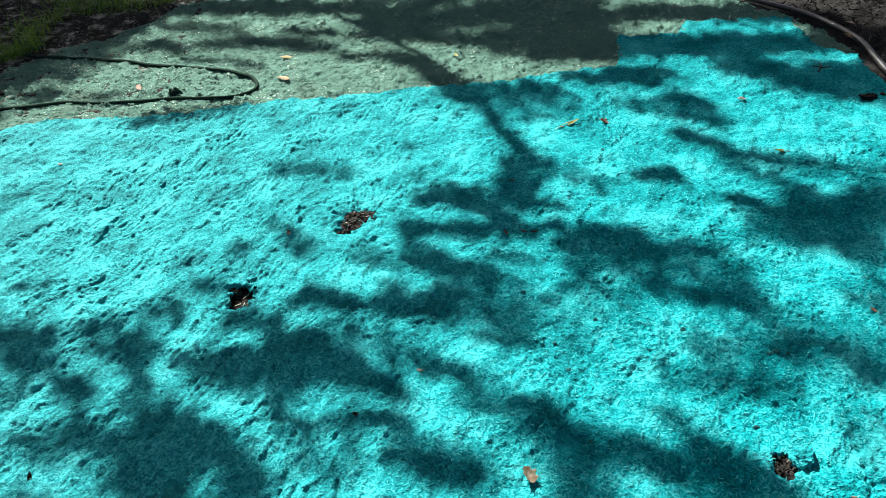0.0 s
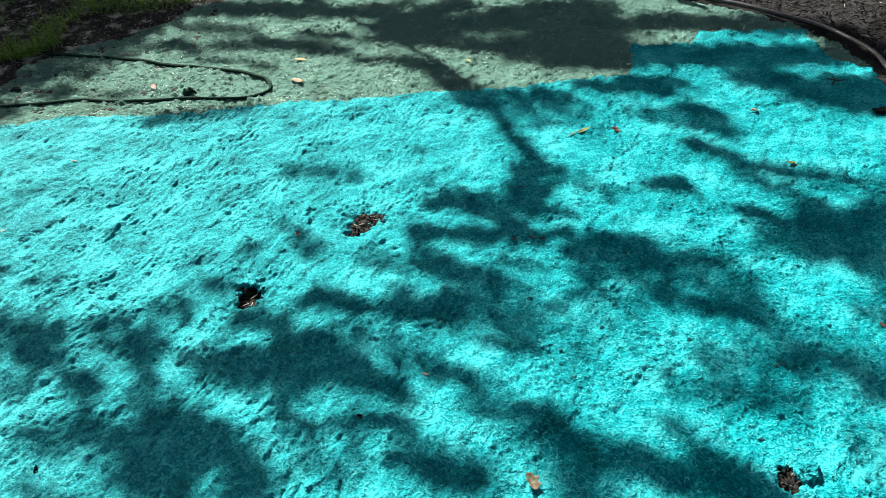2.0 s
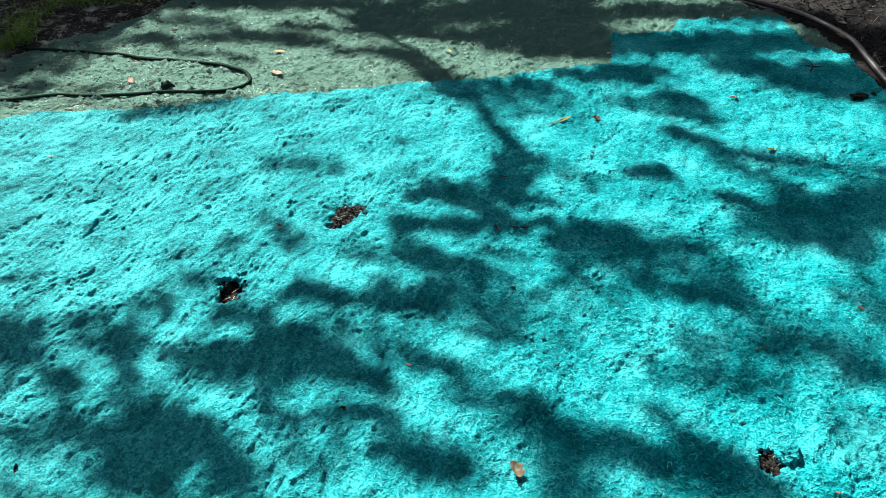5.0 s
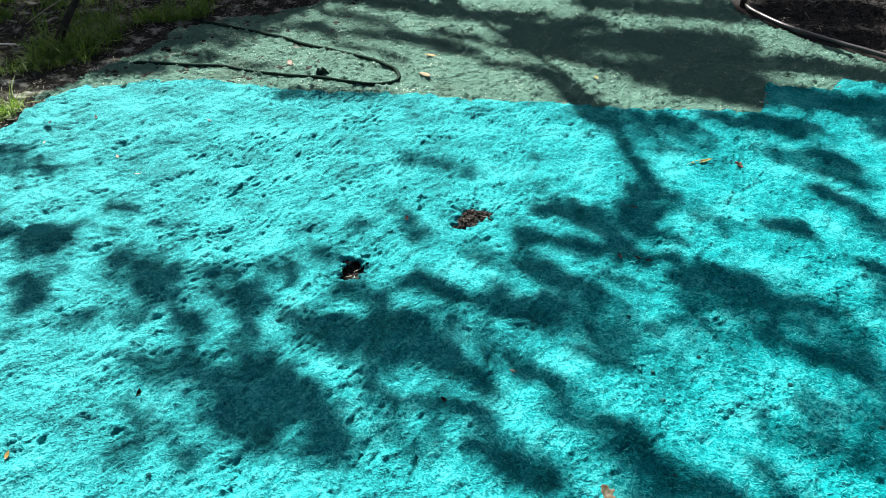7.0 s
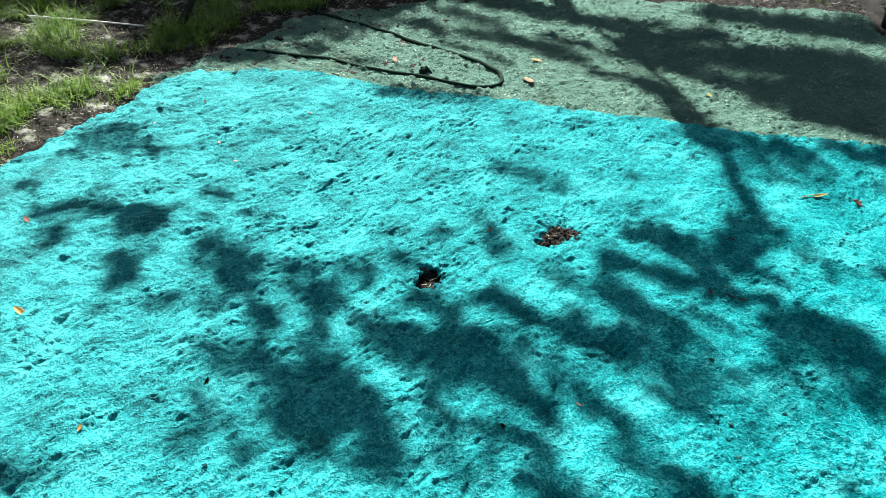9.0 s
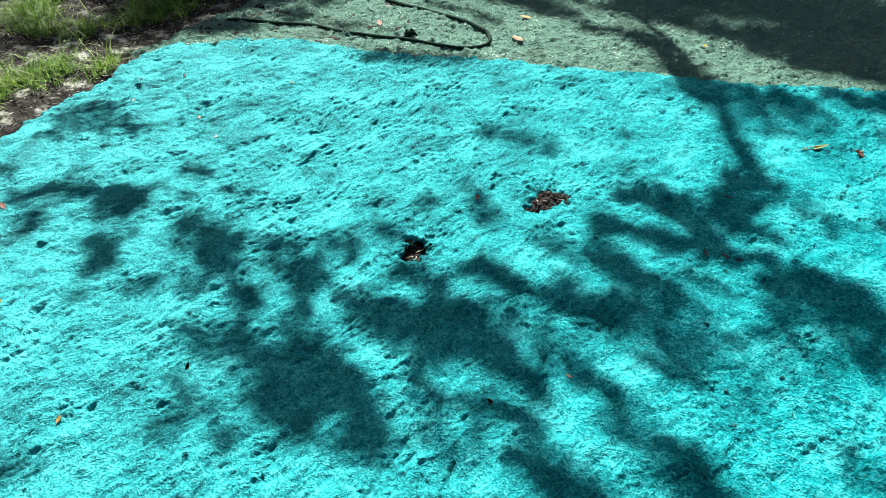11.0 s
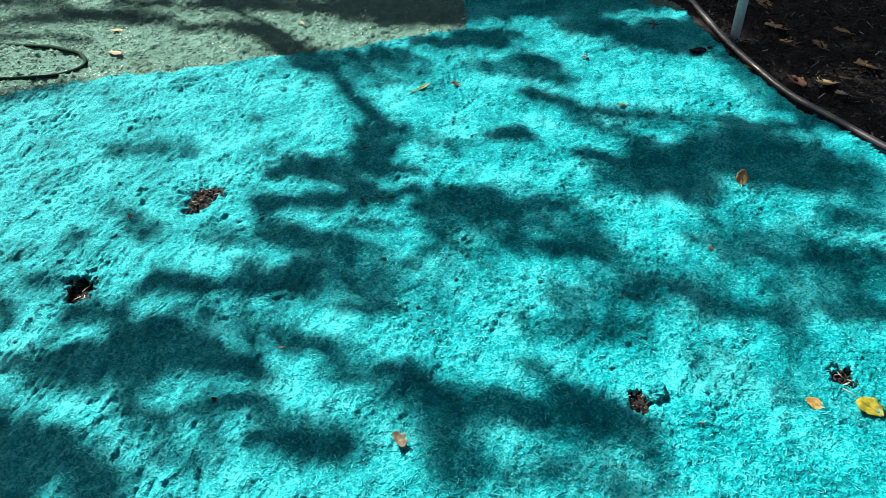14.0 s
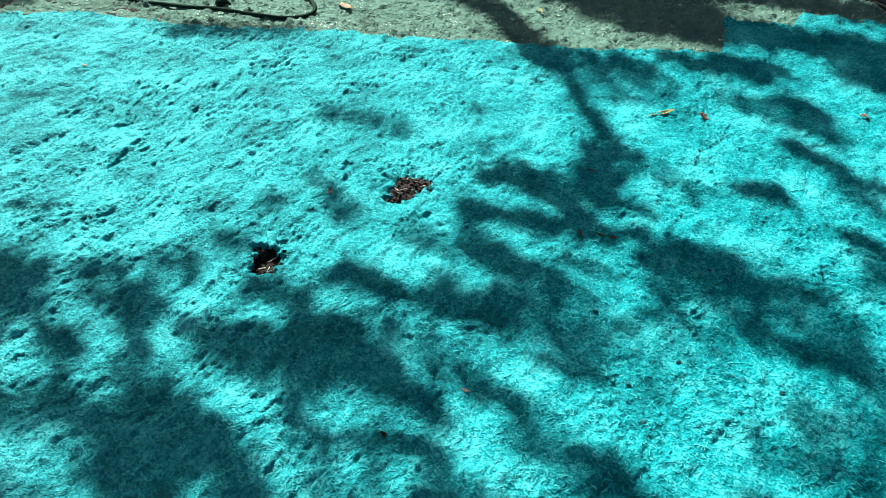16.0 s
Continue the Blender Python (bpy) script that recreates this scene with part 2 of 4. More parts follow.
def curve(points, steps=8):
    """A smooth line through the points."""
    p = [Vector(q) for q in points]
    p = [2 * p[0] - p[1], *p, 2 * p[-1] - p[-2]]
    line = []
    for a, b, c, d in zip(p, p[1:], p[2:], p[3:]):
        for s in range(steps):
            t = s / steps
            line.append(0.5 * (2 * b + (c - a) * t + (2 * a - 5 * b + 4 * c - d) * t * t + (3 * b - 3 * c + d - a) * t ** 3))
    return line + [p[-2]]


# ---- mesh helpers ----
def made(name, verts, faces, mat, parent=None, label="", shade=True):
    me = bpy.data.meshes.new(name)
    me.from_pydata([tuple(v) for v in verts], [], faces)
    me.materials.append(mat)
    if shade:
        me.shade_smooth()
    ob = new(name, me)
    ob.parent = parent
    return tagged(ob, label)


def quads(name, v, f, mat, parent=None, label="", shade=True):
    """A mesh of four-cornered faces from arrays, for the large ones."""
    me = bpy.data.meshes.new(name)
    me.vertices.add(len(v))
    me.vertices.foreach_set("co", np.asarray(v, np.float32).ravel())
    me.loops.add(4 * len(f))
    me.loops.foreach_set("vertex_index", np.asarray(f, np.int32).ravel())
    me.polygons.add(len(f))
    me.polygons.foreach_set("loop_start", np.arange(0, 4 * len(f), 4, dtype=np.int32))
    me.materials.append(mat)
    me.update(calc_edges=True)
    if shade:
        me.shade_smooth()
    ob = new(name, me)
    ob.parent = parent
    return tagged(ob, label)


def sheet(name, xs, ys, height, keep, mat):
    x, y = np.meshgrid(xs, ys)
    k = keep(x, y)
    z = height(x, y, k)
    n = len(xs)
    i = np.arange(len(ys) - 1)[:, None] * n + np.arange(n - 1)[None]
    f = np.stack((i, i + 1, i + n + 1, i + n), -1).reshape(-1, 4)
    flat = k.ravel()
    f = f[(flat[f] > 0).all(1)]
    used = np.unique(f)
    at = np.zeros(len(flat), np.int64)
    at[used] = np.arange(len(used))
    v = np.stack((x.ravel(), y.ravel(), z.ravel()), 1)[used]
    return quads(name, v, at[f], mat)


def tube_mesh(line, radii, sides=10, wobble=0.0, caps=True):
    verts, faces = [], []
    up = Vector((0.13, 0.07, 1)).normalized()
    for k, p in enumerate(line):
        way = (line[min(k + 1, len(line) - 1)] - line[max(k - 1, 0)]).normalized()
        if abs(way.dot(up)) > 0.95:
            up = Vector((1, 0.2, 0.1)).normalized()
        side = way.cross(up).normalized()
        top = side.cross(way)
        r = radii(k / (len(line) - 1)) if callable(radii) else radii
        for s in range(sides):
            a = 2 * math.pi * s / sides
            q = r * (1 + wobble * noise.noise(p * 9 + Vector((s * 1.7, 0, 0))))
            verts.append(p + side * math.cos(a) * q + top * math.sin(a) * q)
    for k in range(len(line) - 1):
        for s in range(sides):
            t = (s + 1) % sides
            faces.append((k * sides + s, k * sides + t, (k + 1) * sides + t, (k + 1) * sides + s))
    if caps:
        faces += [tuple(range(sides))[::-1], tuple(range((len(line) - 1) * sides, len(line) * sides))]
    return verts, faces


def tube(name, line, radii, mat, parent=None, label="", sides=10, wobble=0.0):
    return made(name, *tube_mesh(line, radii, sides, wobble), mat, parent, label)


def thing(name, label, category, group="", kind="", at=(0, 0, 0)):
    ob = new(name)
    ob.location = at
    ob.empty_display_size = 0.05
    return tagged(ob, label, category, group, kind)


# ---- outlines on the ground ----
FRESH = ((-2.68, -2.0), (-2.74, 0.2), (-2.78, 1.3), (-2.72, 2.05), (-2.72, 2.39), (-2.63, 2.68), (-2.64, 3.0), (-2.56, 3.25), (-2.2, 3.41), (-1.9, 3.44),
         (-1.4, 3.41), (-0.9, 3.44), (-0.3, 3.47), (0.12, 3.46), (0.4, 3.45), (0.76, 3.51), (0.97, 3.52), (1.06, 3.9), (1.39, 3.89), (1.48, 4.05),
         (2.06, 4.0), (2.03, 3.54), (2.15, 3.4), (2.108, 3.12), (2.085, 2.72), (2.095, 2.48), (2.13, 2.27), (2.165, 2.1), (2.19, 1.92), (2.32, 1.5), (2.64, 0.7), (3.3, -0.6), (3.9, -2.0))
BED = ((4.0, -1.9), (3.4, -0.6), (2.86, 0.5), (2.57, 1.0), (2.35, 1.5), (2.225, 1.93), (2.17, 2.18), (2.12, 2.43), (2.115, 2.69), (2.145, 3.0), (2.2, 3.33), (2.24, 3.6), (2.165, 3.94), (2.03, 4.16),
       (1.82, 4.41), (1.535, 4.7), (1.345, 4.92), (1.21, 5.2), (1.195, 5.32))
WEATHERED = ((-2.75, 3.1), (-2.62, 3.5), (-2.5, 3.9), (-2.48, 4.25), (-2.25, 4.5), (-1.95, 4.63), (-1.74, 4.95), (-1.62, 5.2), (-0.9, 5.34), (-0.3, 5.38), (0.2, 5.45), (0.62, 5.51), (1.12, 5.56), (1.18, 5.2), (1.32, 4.93), (1.5, 4.7),
             (1.8, 4.41), (2.0, 4.17), (2.14, 3.95), (2.2, 3.65), (2.16, 3.35), (0.6, 3.3), (-1.2, 3.2))
# bare spots where the mulch is missing: place, half width, half length
BARE = ((-0.7, 1.935, 0.04, 0.05, 0.035), (-0.735, 1.985, 0.016, 0.008, 0.02), (-0.305, 2.355, 0.05, 0.03, 0.006), (-0.34, 2.305, 0.032, 0.03, 0.004), (-0.37, 2.262, 0.018, 0.01, 0.012),
        (0.8, 1.085, 0.024, 0.03, 0.012), (1.362, 1.024, 0.027, 0.028, 0.012))


def fresh_keep(x, y):
    d = inside(x, y, FRESH) + (0.35 + 0.65 * smooth(1.7, 1.95, x) + 0.5 * smooth(-2.3, -2.55, x)) * (0.02 * grain(x * 13, y * 13, 20) + 0.014 * grain(x * 42, y * 42, 21))
    for bx, by, w, h, _ in BARE:
        ring = np.hypot((x - bx) / w, (y - by) / h) - 1 + 0.45 * grain(x * 45, y * 45, 22) + 0.3 * grain(x * 110, y * 110, 23)
        d = np.minimum(d, ring * min(w, h))
    return d


def fresh_height(x, y, d):
    z = swell(x, y) + lumps(x, y) + 0.012
    return z - 0.02 * smooth(0.012, 0.0, d)


def bed_edge(y):
    ys, xs = [p[1] for p in BED], [p[0] for p in BED]
    return np.interp(y, ys, xs)


# ---- ground, old mulch, fresh mulch ----
near_x, near_y = np.arange(-6, 6.01, 0.06), np.arange(-1.5, 8.51, 0.06)
far = np.array([1.5, 4, 9, 20, 45, 90])
ground = sheet("ground", np.concatenate((-6 - far[::-1], near_x, 6 + far)), np.concatenate((-1.5 - far[::-1], near_y, 8.5 + far)),
               lambda x, y, k: swell(x, y) - 0.018 + 0.012 * grain(x * 9, y * 9, 30) * (np.abs(x) < 6) - 0.09 * smooth(0.03, 0.15, inside(x, y, FRESH)), lambda x, y: np.ones_like(x), SOIL)
tagged(ground, "dark bare soil with crumbs and litter", "ground", kind="structure")

verge = sheet("ground_verge", np.concatenate((np.arange(-5.6, -4, 0.04), np.arange(-4, -1.2, 0.013))), np.concatenate((np.arange(-1.5, 1.4, 0.04), np.arange(1.4, 5.9, 0.013))),
              lambda x, y, d: swell(x, y) - 0.012 + 0.012 * grain(x * 9, y * 9, 30) + 0.007 * grain(x * 21, y * 21, 54) + 0.008 * gritty(x * 40, y * 40, 55) - 0.04 * smooth(0.1, 0, d),
              lambda x, y: np.minimum(-1.3 - x, -inside(x, y, FRESH) + 0.05) + 0.05 * grain(x * 6, y * 6, 56), VERGE)
tagged(verge, "grey-brown earth with pale flecks of dried mulch beside the lawn", "ground", kind="structure")

old = sheet("ground_weathered_mulch", np.arange(-2.9, 2.4, 0.0105), np.concatenate((np.arange(3.05, 5.0, 0.0095), np.arange(5.0, 5.8, 0.012))),
            lambda x, y, d: swell(x, y) + crumbs(x, y) - 0.004 - 0.02 * smooth(0.05, 0, d) - 0.05 * smooth(0.02, 0.1, inside(x, y, FRESH)),
            lambda x, y: inside(x, y, WEATHERED) + 0.04 * grain(x * 5, y * 5, 24) + 0.02 * grain(x * 22, y * 22, 25), OLD)
tagged(old, "dried grey-green sprayed mulch crust on the soil", "ground", kind="structure")

fresh = sheet("ground_fresh_mulch", np.concatenate((np.arange(-2.85, -1.6, 0.007), np.arange(-1.6, 1.7, 0.004), np.arange(1.7, 2.6, 0.007), np.arange(2.6, 4.0, 0.06))),
              np.concatenate((np.arange(-2.1, 0.1, 0.05), np.arange(0.1, 0.7, 0.009), np.arange(0.7, 2.5, 0.004), np.arange(2.5, 4.12, 0.006))), fresh_height, fresh_keep, TEAL)
tagged(fresh, "bright turquoise sprayed mulch crust, lumpy and fibrous", "ground", kind="structure")


def on_ground(x, y):
    return float(swell(x, y) + (lumps(x, y) + 0.012 if float(inside(np.array(x), np.array(y), FRESH)) > 0 else crumbs(x, y) - 0.004 if float(inside(np.array(x), np.array(y), WEATHERED)) > 0 else -0.012))


# ---- trees that stand out of view ahead and shade the ground ----
def lifted(x, y, h):
    """The place at height h whose shadow falls on (x, y)."""
    return Vector((x, y, 0)) + SUN * (h / SUN.z)


def tree(label, foot, fork, sprays, low, high, limb=(), seed=1):
    rnd = random.Random(seed)
    root = thing("tree", label, "tree", "trees round the lawn", at=(*foot, -0.05))
    base = Vector((*foot, -0.05))

    def local(line):
        return [p - base for p in line]
    top = Vector(fork)
    trunk = curve([base, base.lerp(top, 0.35) + Vector((0.06, -0.05, 0)), base.lerp(top, 0.7) + Vector((-0.05, 0.04, 0)), top])
    tube("trunk", local(trunk), lambda t: 0.15 - 0.08 * t, WOOD, root, sides=12, wobble=0.25)
    if limb:
        line = curve([top, *[lifted(x, y, low + 0.2) for x, y in limb]])
        tube("limb", local(line), lambda t: 0.03 - 0.018 * t, WOOD, root, sides=9, wobble=0.25)
    rows = []
    first = max(sprays, key=lambda s: s[1])
    grown = [(x, y, low + 0.2) for x, y in limb] or [(first[0], first[1], low + 0.2)]
    if not limb:
        line = curve([top, top.lerp(lifted(*grown[0]), 0.5) + Vector((0, 0, 0.1)), lifted(*grown[0])])
        tube("limb", local(line), lambda t: 0.04 - 0.03 * t, WOOD, root, sides=8, wobble=0.25)
    todo = list(sprays)
    while todo:
        near = [min((math.hypot(s[0] - g[0], s[1] - g[1]), i, g) for g in grown) for i, s in enumerate(todo)]
        _, i, origin = min(near)
        x0, y0, x1, y1, w, thick = todo.pop(i)
        h = min(high, max(low, origin[2] + rnd.uniform(-0.15, 0.15)))
        a, b = lifted(x0, y0, h), lifted(x1, y1, h + rnd.uniform(-0.1, 0.1))
        grown += [(x0, y0, h), ((x0 + x1) / 2, (y0 + y1) / 2, h), (x1, y1, h)]
        line = curve([lifted(*origin), a, a.lerp(b, 0.5) + Vector((0, 0, 0.03)), b], 5)
        tube("branch", local(line), lambda t: 0.006 - 0.004 * t, WOOD, root, sides=5)
        long = max(0.01, math.hypot(x1 - x0, y1 - y0))
        ux, uy = (x1 - x0) / long, (y1 - y0) / long
        # leaves spread evenly through the spray, with a ragged outline, and a sparse fringe round it
        for wide, full in ((w, thick), (1.6 * w + 0.02, 0.12 * thick)):
            n = int(-math.log(1 - full) * (long + 1.2 * wide) * 1.2 * wide / 0.00042) + 3
            k = np.arange(n)
            t = ((k * 0.7548777 + rnd.random()) % 1) * (long + 1.2 * wide) - 0.6 * wide
            off = ((k * 0.5698403 + rnd.random()) % 1 - 0.5) * 1.2 * wide
            x, y = x0 + ux * t - uy * off, y0 + uy * t + ux * off
            rim = np.hypot(np.maximum(0, np.maximum(-t, t - long)), off) / (0.5 * wide)
            keep = rim < 0.9 + 0.4 * grain(x * 11, y * 11, 60 + seed) + 0.3 * grain(x * 26, y * 26, 61 + seed)
            rows.append(np.stack((x, y, np.full(n, h)), 1)[keep])
    at = np.concatenate(rows)
    n, dice = len(at), np.random.RandomState(seed)
    at[:, 2] += 0.09 * dice.randn(n)
    p = np.column_stack((at[:, :2], np.zeros(n))) + np.array(SUN / SUN.z)[None] * at[:, 2:] - np.array(base)[None]
    u = dice.randn(n, 3) * (1, 1, 0.7)
    u /= np.linalg.norm(u, axis=1)[:, None]
    v = np.cross(u, dice.randn(n, 3))
    v /= np.linalg.norm(v, axis=1)[:, None]
    s = dice.uniform(0.018, 0.031, (n, 1))
    c = np.cross(u, v) * 0.006
    verts = np.stack((p - u * s, p - v * s * 0.62 + c, p + u * s * 1.15, p + v * s * 0.62 + c), 1).reshape(-1, 3)
    crown = quads("crown", verts, np.arange(4 * n).reshape(-1, 4), FOLIAGE, root, shade=False)
    tagged(crown, kind="stuff")
    return root


# sprays of leaves: where their shade begins and ends on the ground, its width, and how dense they are
WEST_A = (
    (-1.42, 3.37, -0.94, 3.41, 0.137, 0.68),
    (-2.76, 3.3, -2.7, 3.31, 0.268, 0.49),
    (-1.82, 2.71, -1.77, 2.71, 0.102, 0.36),
    (-2.48, 2.53, -2.37, 2.55, 0.087, 0.58),
    (-2.53, 2.4, -2.29, 2.41, 0.178, 0.49),
    (-2.18, 2.38, -2.15, 2.39, 0.082, 0.73),
    (-2.54, 2.24, -2.45, 2.26, 0.098, 0.36),
    (-1.74, 2.16, -1.65, 2.15, 0.069, 0.94),
    (-1.51, 2.08, -1.43, 2.06, 0.069, 0.73),
    (-2.19, 2.05, -2.17, 2.05, 0.052, 0.42),
    (-1.68, 1.98, -1.62, 1.99, 0.045, 0.36),
    (-1.81, 1.95, -1.76, 2, 0.06, 0.73),
    (-2.49, 1.94, -2.46, 1.95, 0.068, 0.53),
    (-1.95, 1.88, -1.83, 1.93, 0.093, 0.84),
    (-2.16, 1.89, -2.04, 1.9, 0.098, 0.95),
    (-0.99, 1.88, -0.93, 1.89, 0.099, 0.58),
)
WEST_B = (
    (-1.87, 1.84, -1.82, 1.86, 0.135, 0.95),
    (-1.55, 1.83, -1.52, 1.83, 0.077, 0.95),
    (-1.44, 1.81, -1.41, 1.83, 0.08, 0.88),
    (-2.25, 1.77, -2.2, 1.85, 0.1, 0.95),
    (-1.17, 1.8, -1.11, 1.82, 0.088, 0.86),
    (-1.81, 1.78, -1.78, 1.79, 0.052, 0.68),
    (-1.37, 1.76, -1.32, 1.77, 0.135, 0.95),
    (-1.48, 1.74, -1.43, 1.74, 0.11, 0.53),
    (-1.03, 1.76, -0.96, 1.71, 0.088, 0.7),
    (-2.12, 1.71, -2.09, 1.74, 0.102, 0.49),
    (-1.73, 1.7, -1.69, 1.73, 0.045, 0.63),
    (-1.12, 1.71, -1.05, 1.72, 0.066, 0.76),
    (-1.36, 1.67, -1.26, 1.68, 0.093, 0.58),
    (-2.09, 1.65, -2.06, 1.67, 0.082, 0.3),
    (-1.8, 1.64, -1.75, 1.65, 0.073, 0.95),
    (-1.3, 1.62, -1.23, 1.65, 0.048, 0.7),
)
WEST_C = (
    (-1.04, 1.72, -0.91, 1.54, 0.056, 0.81),
    (-1.72, 1.58, -1.68, 1.57, 0.089, 0.95),
    (-1.22, 1.61, -1.12, 1.53, 0.057, 0.7),
    (-1.2, 1.61, -1.09, 1.51, 0.048, 0.47),
    (-1.11, 1.55, -1.09, 1.56, 0.059, 0.63),
    (-1.48, 1.53, -1.46, 1.56, 0.059, 0.76),
    (-1.16, 1.54, -1.09, 1.55, 0.067, 0.7),
    (-1.35, 1.53, -1.31, 1.55, 0.094, 0.45),
    (-1.74, 1.49, -1.66, 1.53, 0.04, 0.73),
    (-1.55, 1.49, -1.47, 1.5, 0.04, 0.63),
    (-1.1, 1.44, -1.03, 1.4, 0.055, 0.81),
    (-1.19, 1.39, -1.16, 1.4, 0.04, 0.88),
    (-1.65, 1.38, -1.64, 1.4, 0.064, 0.36),
    (-1.25, 1.39, -1.19, 1.38, 0.069, 0.58),
    (-1.09, 1.36, -1.05, 1.37, 0.098, 0.95),
    (-1.14, 1.31, -0.88, 1.21, 0.097, 0.35),
)
WEST_D = (
    (-1.17, 1.19, -0.99, 1.1, 0.071, 0.3),
    (-1.09, 1.15, -1, 1.13, 0.078, 0.42),
    (-1.09, 1.04, -1.06, 1.06, 0.067, 0.95),
    (-1.4, 0.78, -1.37, 0.84, 0.054, 0.58),
)
WEST = WEST_A + WEST_B + WEST_C + WEST_D
CENTRE_A = (
    (0.14, 3.42, 0.16, 3.37, 0.183, 0.94),
    (0.73, 3.4, 0.86, 3.32, 0.154, 0.92),
    (0.31, 3.35, 0.59, 3.27, 0.181, 0.59),
    (0.19, 3.34, 0.21, 3.25, 0.165, 0.95),
    (0.37, 3.22, 0.61, 3.16, 0.225, 0.43),
    (0.23, 3.19, 0.33, 2.91, 0.063, 0.7),
    (0.43, 3.05, 0.58, 3.03, 0.078, 0.37),
    (-0.11, 2.87, -0.07, 2.82, 0.062, 0.31),
    (0.34, 2.88, 0.4, 2.67, 0.069, 0.84),
    (-0.64, 2.75, -0.4, 2.67, 0.129, 0.35),
    (0.32, 2.63, 0.43, 2.6, 0.122, 0.88),
    (-0.12, 2.6, -0.05, 2.59, 0.044, 0.31),
    (0.01, 2.5, 0.06, 2.51, 0.077, 0.7),
    (0.28, 2.53, 0.38, 2.47, 0.126, 0.84),
    (0.48, 2.55, 0.68, 2.42, 0.138, 0.25),
    (0.84, 2.47, 0.93, 2.43, 0.107, 0.92),
)
CENTRE_B = (
    (0.09, 2.45, 0.23, 2.41, 0.118, 0.59),
    (-0.05, 2.44, 0.09, 2.4, 0.082, 0.92),
    (0.31, 2.43, 0.33, 2.37, 0.146, 0.95),
    (0.1, 2.36, 0.23, 2.29, 0.092, 0.94),
    (0.39, 2.34, 0.48, 2.29, 0.046, 0.84),
    (0.24, 2.27, 0.26, 2.25, 0.104, 0.92),
    (-0.63, 2.31, -0.48, 2.14, 0.103, 0.49),
    (-0.1, 2.22, 0.13, 2.18, 0.105, 0.92),
    (0.25, 2.21, 0.43, 2.18, 0.06, 0.94),
    (-0.74, 2.2, -0.71, 2.18, 0.084, 0.49),
    (0.17, 2.19, 0.34, 2.13, 0.066, 0.74),
    (-0.11, 2.13, 0.01, 2.05, 0.064, 0.59),
    (-0.28, 2.15, -0.19, 2.01, 0.083, 0.31),
    (0.5, 2.07, 0.62, 2.03, 0.179, 0.95),
    (-0.14, 2.04, -0.08, 2.04, 0.09, 0.94),
    (-0.31, 2.04, -0.19, 2.03, 0.047, 0.37),
)
CENTRE_C = (
    (-0.85, 2.01, -0.77, 2, 0.04, 0.74),
    (0.65, 2.02, 0.76, 1.98, 0.141, 0.88),
    (0.18, 2.03, 0.3, 1.97, 0.105, 0.43),
    (0.83, 1.96, 0.96, 1.97, 0.072, 0.88),
    (-0.04, 2, 0.11, 1.93, 0.095, 0.95),
    (0.68, 1.93, 0.77, 1.94, 0.07, 0.74),
    (0.15, 1.9, 0.23, 1.88, 0.05, 0.59),
    (0.48, 1.93, 0.94, 1.84, 0.189, 0.54),
    (-0.46, 1.86, -0.39, 1.85, 0.107, 0.94),
    (-0.19, 1.86, -0.15, 1.85, 0.049, 0.7),
    (-0, 1.86, -0.01, 1.76, 0.138, 0.7),
    (-0.7, 1.82, -0.57, 1.78, 0.105, 0.72),
    (-0.33, 1.81, -0.2, 1.78, 0.081, 0.92),
    (0.46, 1.84, 0.89, 1.71, 0.19, 0.25),
    (-0.13, 1.78, -0.05, 1.75, 0.135, 0.88),
    (0.14, 1.81, 0.26, 1.72, 0.116, 0.37),
)
CENTRE_D = (
    (0.17, 1.83, 0.57, 1.68, 0.17, 0.15),
    (0.69, 1.77, 0.88, 1.67, 0.09, 0.7),
    (0.02, 1.72, 0.25, 1.64, 0.093, 0.49),
    (0.09, 1.76, 0.52, 1.59, 0.227, 0.15),
    (-0.53, 1.67, -0.48, 1.64, 0.132, 0.94),
    (-0.4, 1.67, -0.36, 1.64, 0.069, 0.49),
    (-0.85, 1.64, -0.72, 1.62, 0.072, 0.88),
    (-0.79, 1.65, -0.72, 1.61, 0.088, 0.89),
    (-0.38, 1.69, -0.11, 1.56, 0.129, 0.35),
    (-0.66, 1.63, -0.55, 1.61, 0.102, 0.94),
    (0.09, 1.59, 0.23, 1.56, 0.067, 0.65),
    (-0.78, 1.58, -0.67, 1.57, 0.075, 0.86),
    (-0.41, 1.58, -0.31, 1.54, 0.118, 0.95),
    (-0.62, 1.55, -0.22, 1.53, 0.144, 0.31),
    (-0.6, 1.54, -0.43, 1.5, 0.085, 0.88),
    (-0.96, 1.49, -0.92, 1.48, 0.058, 0.36),
)
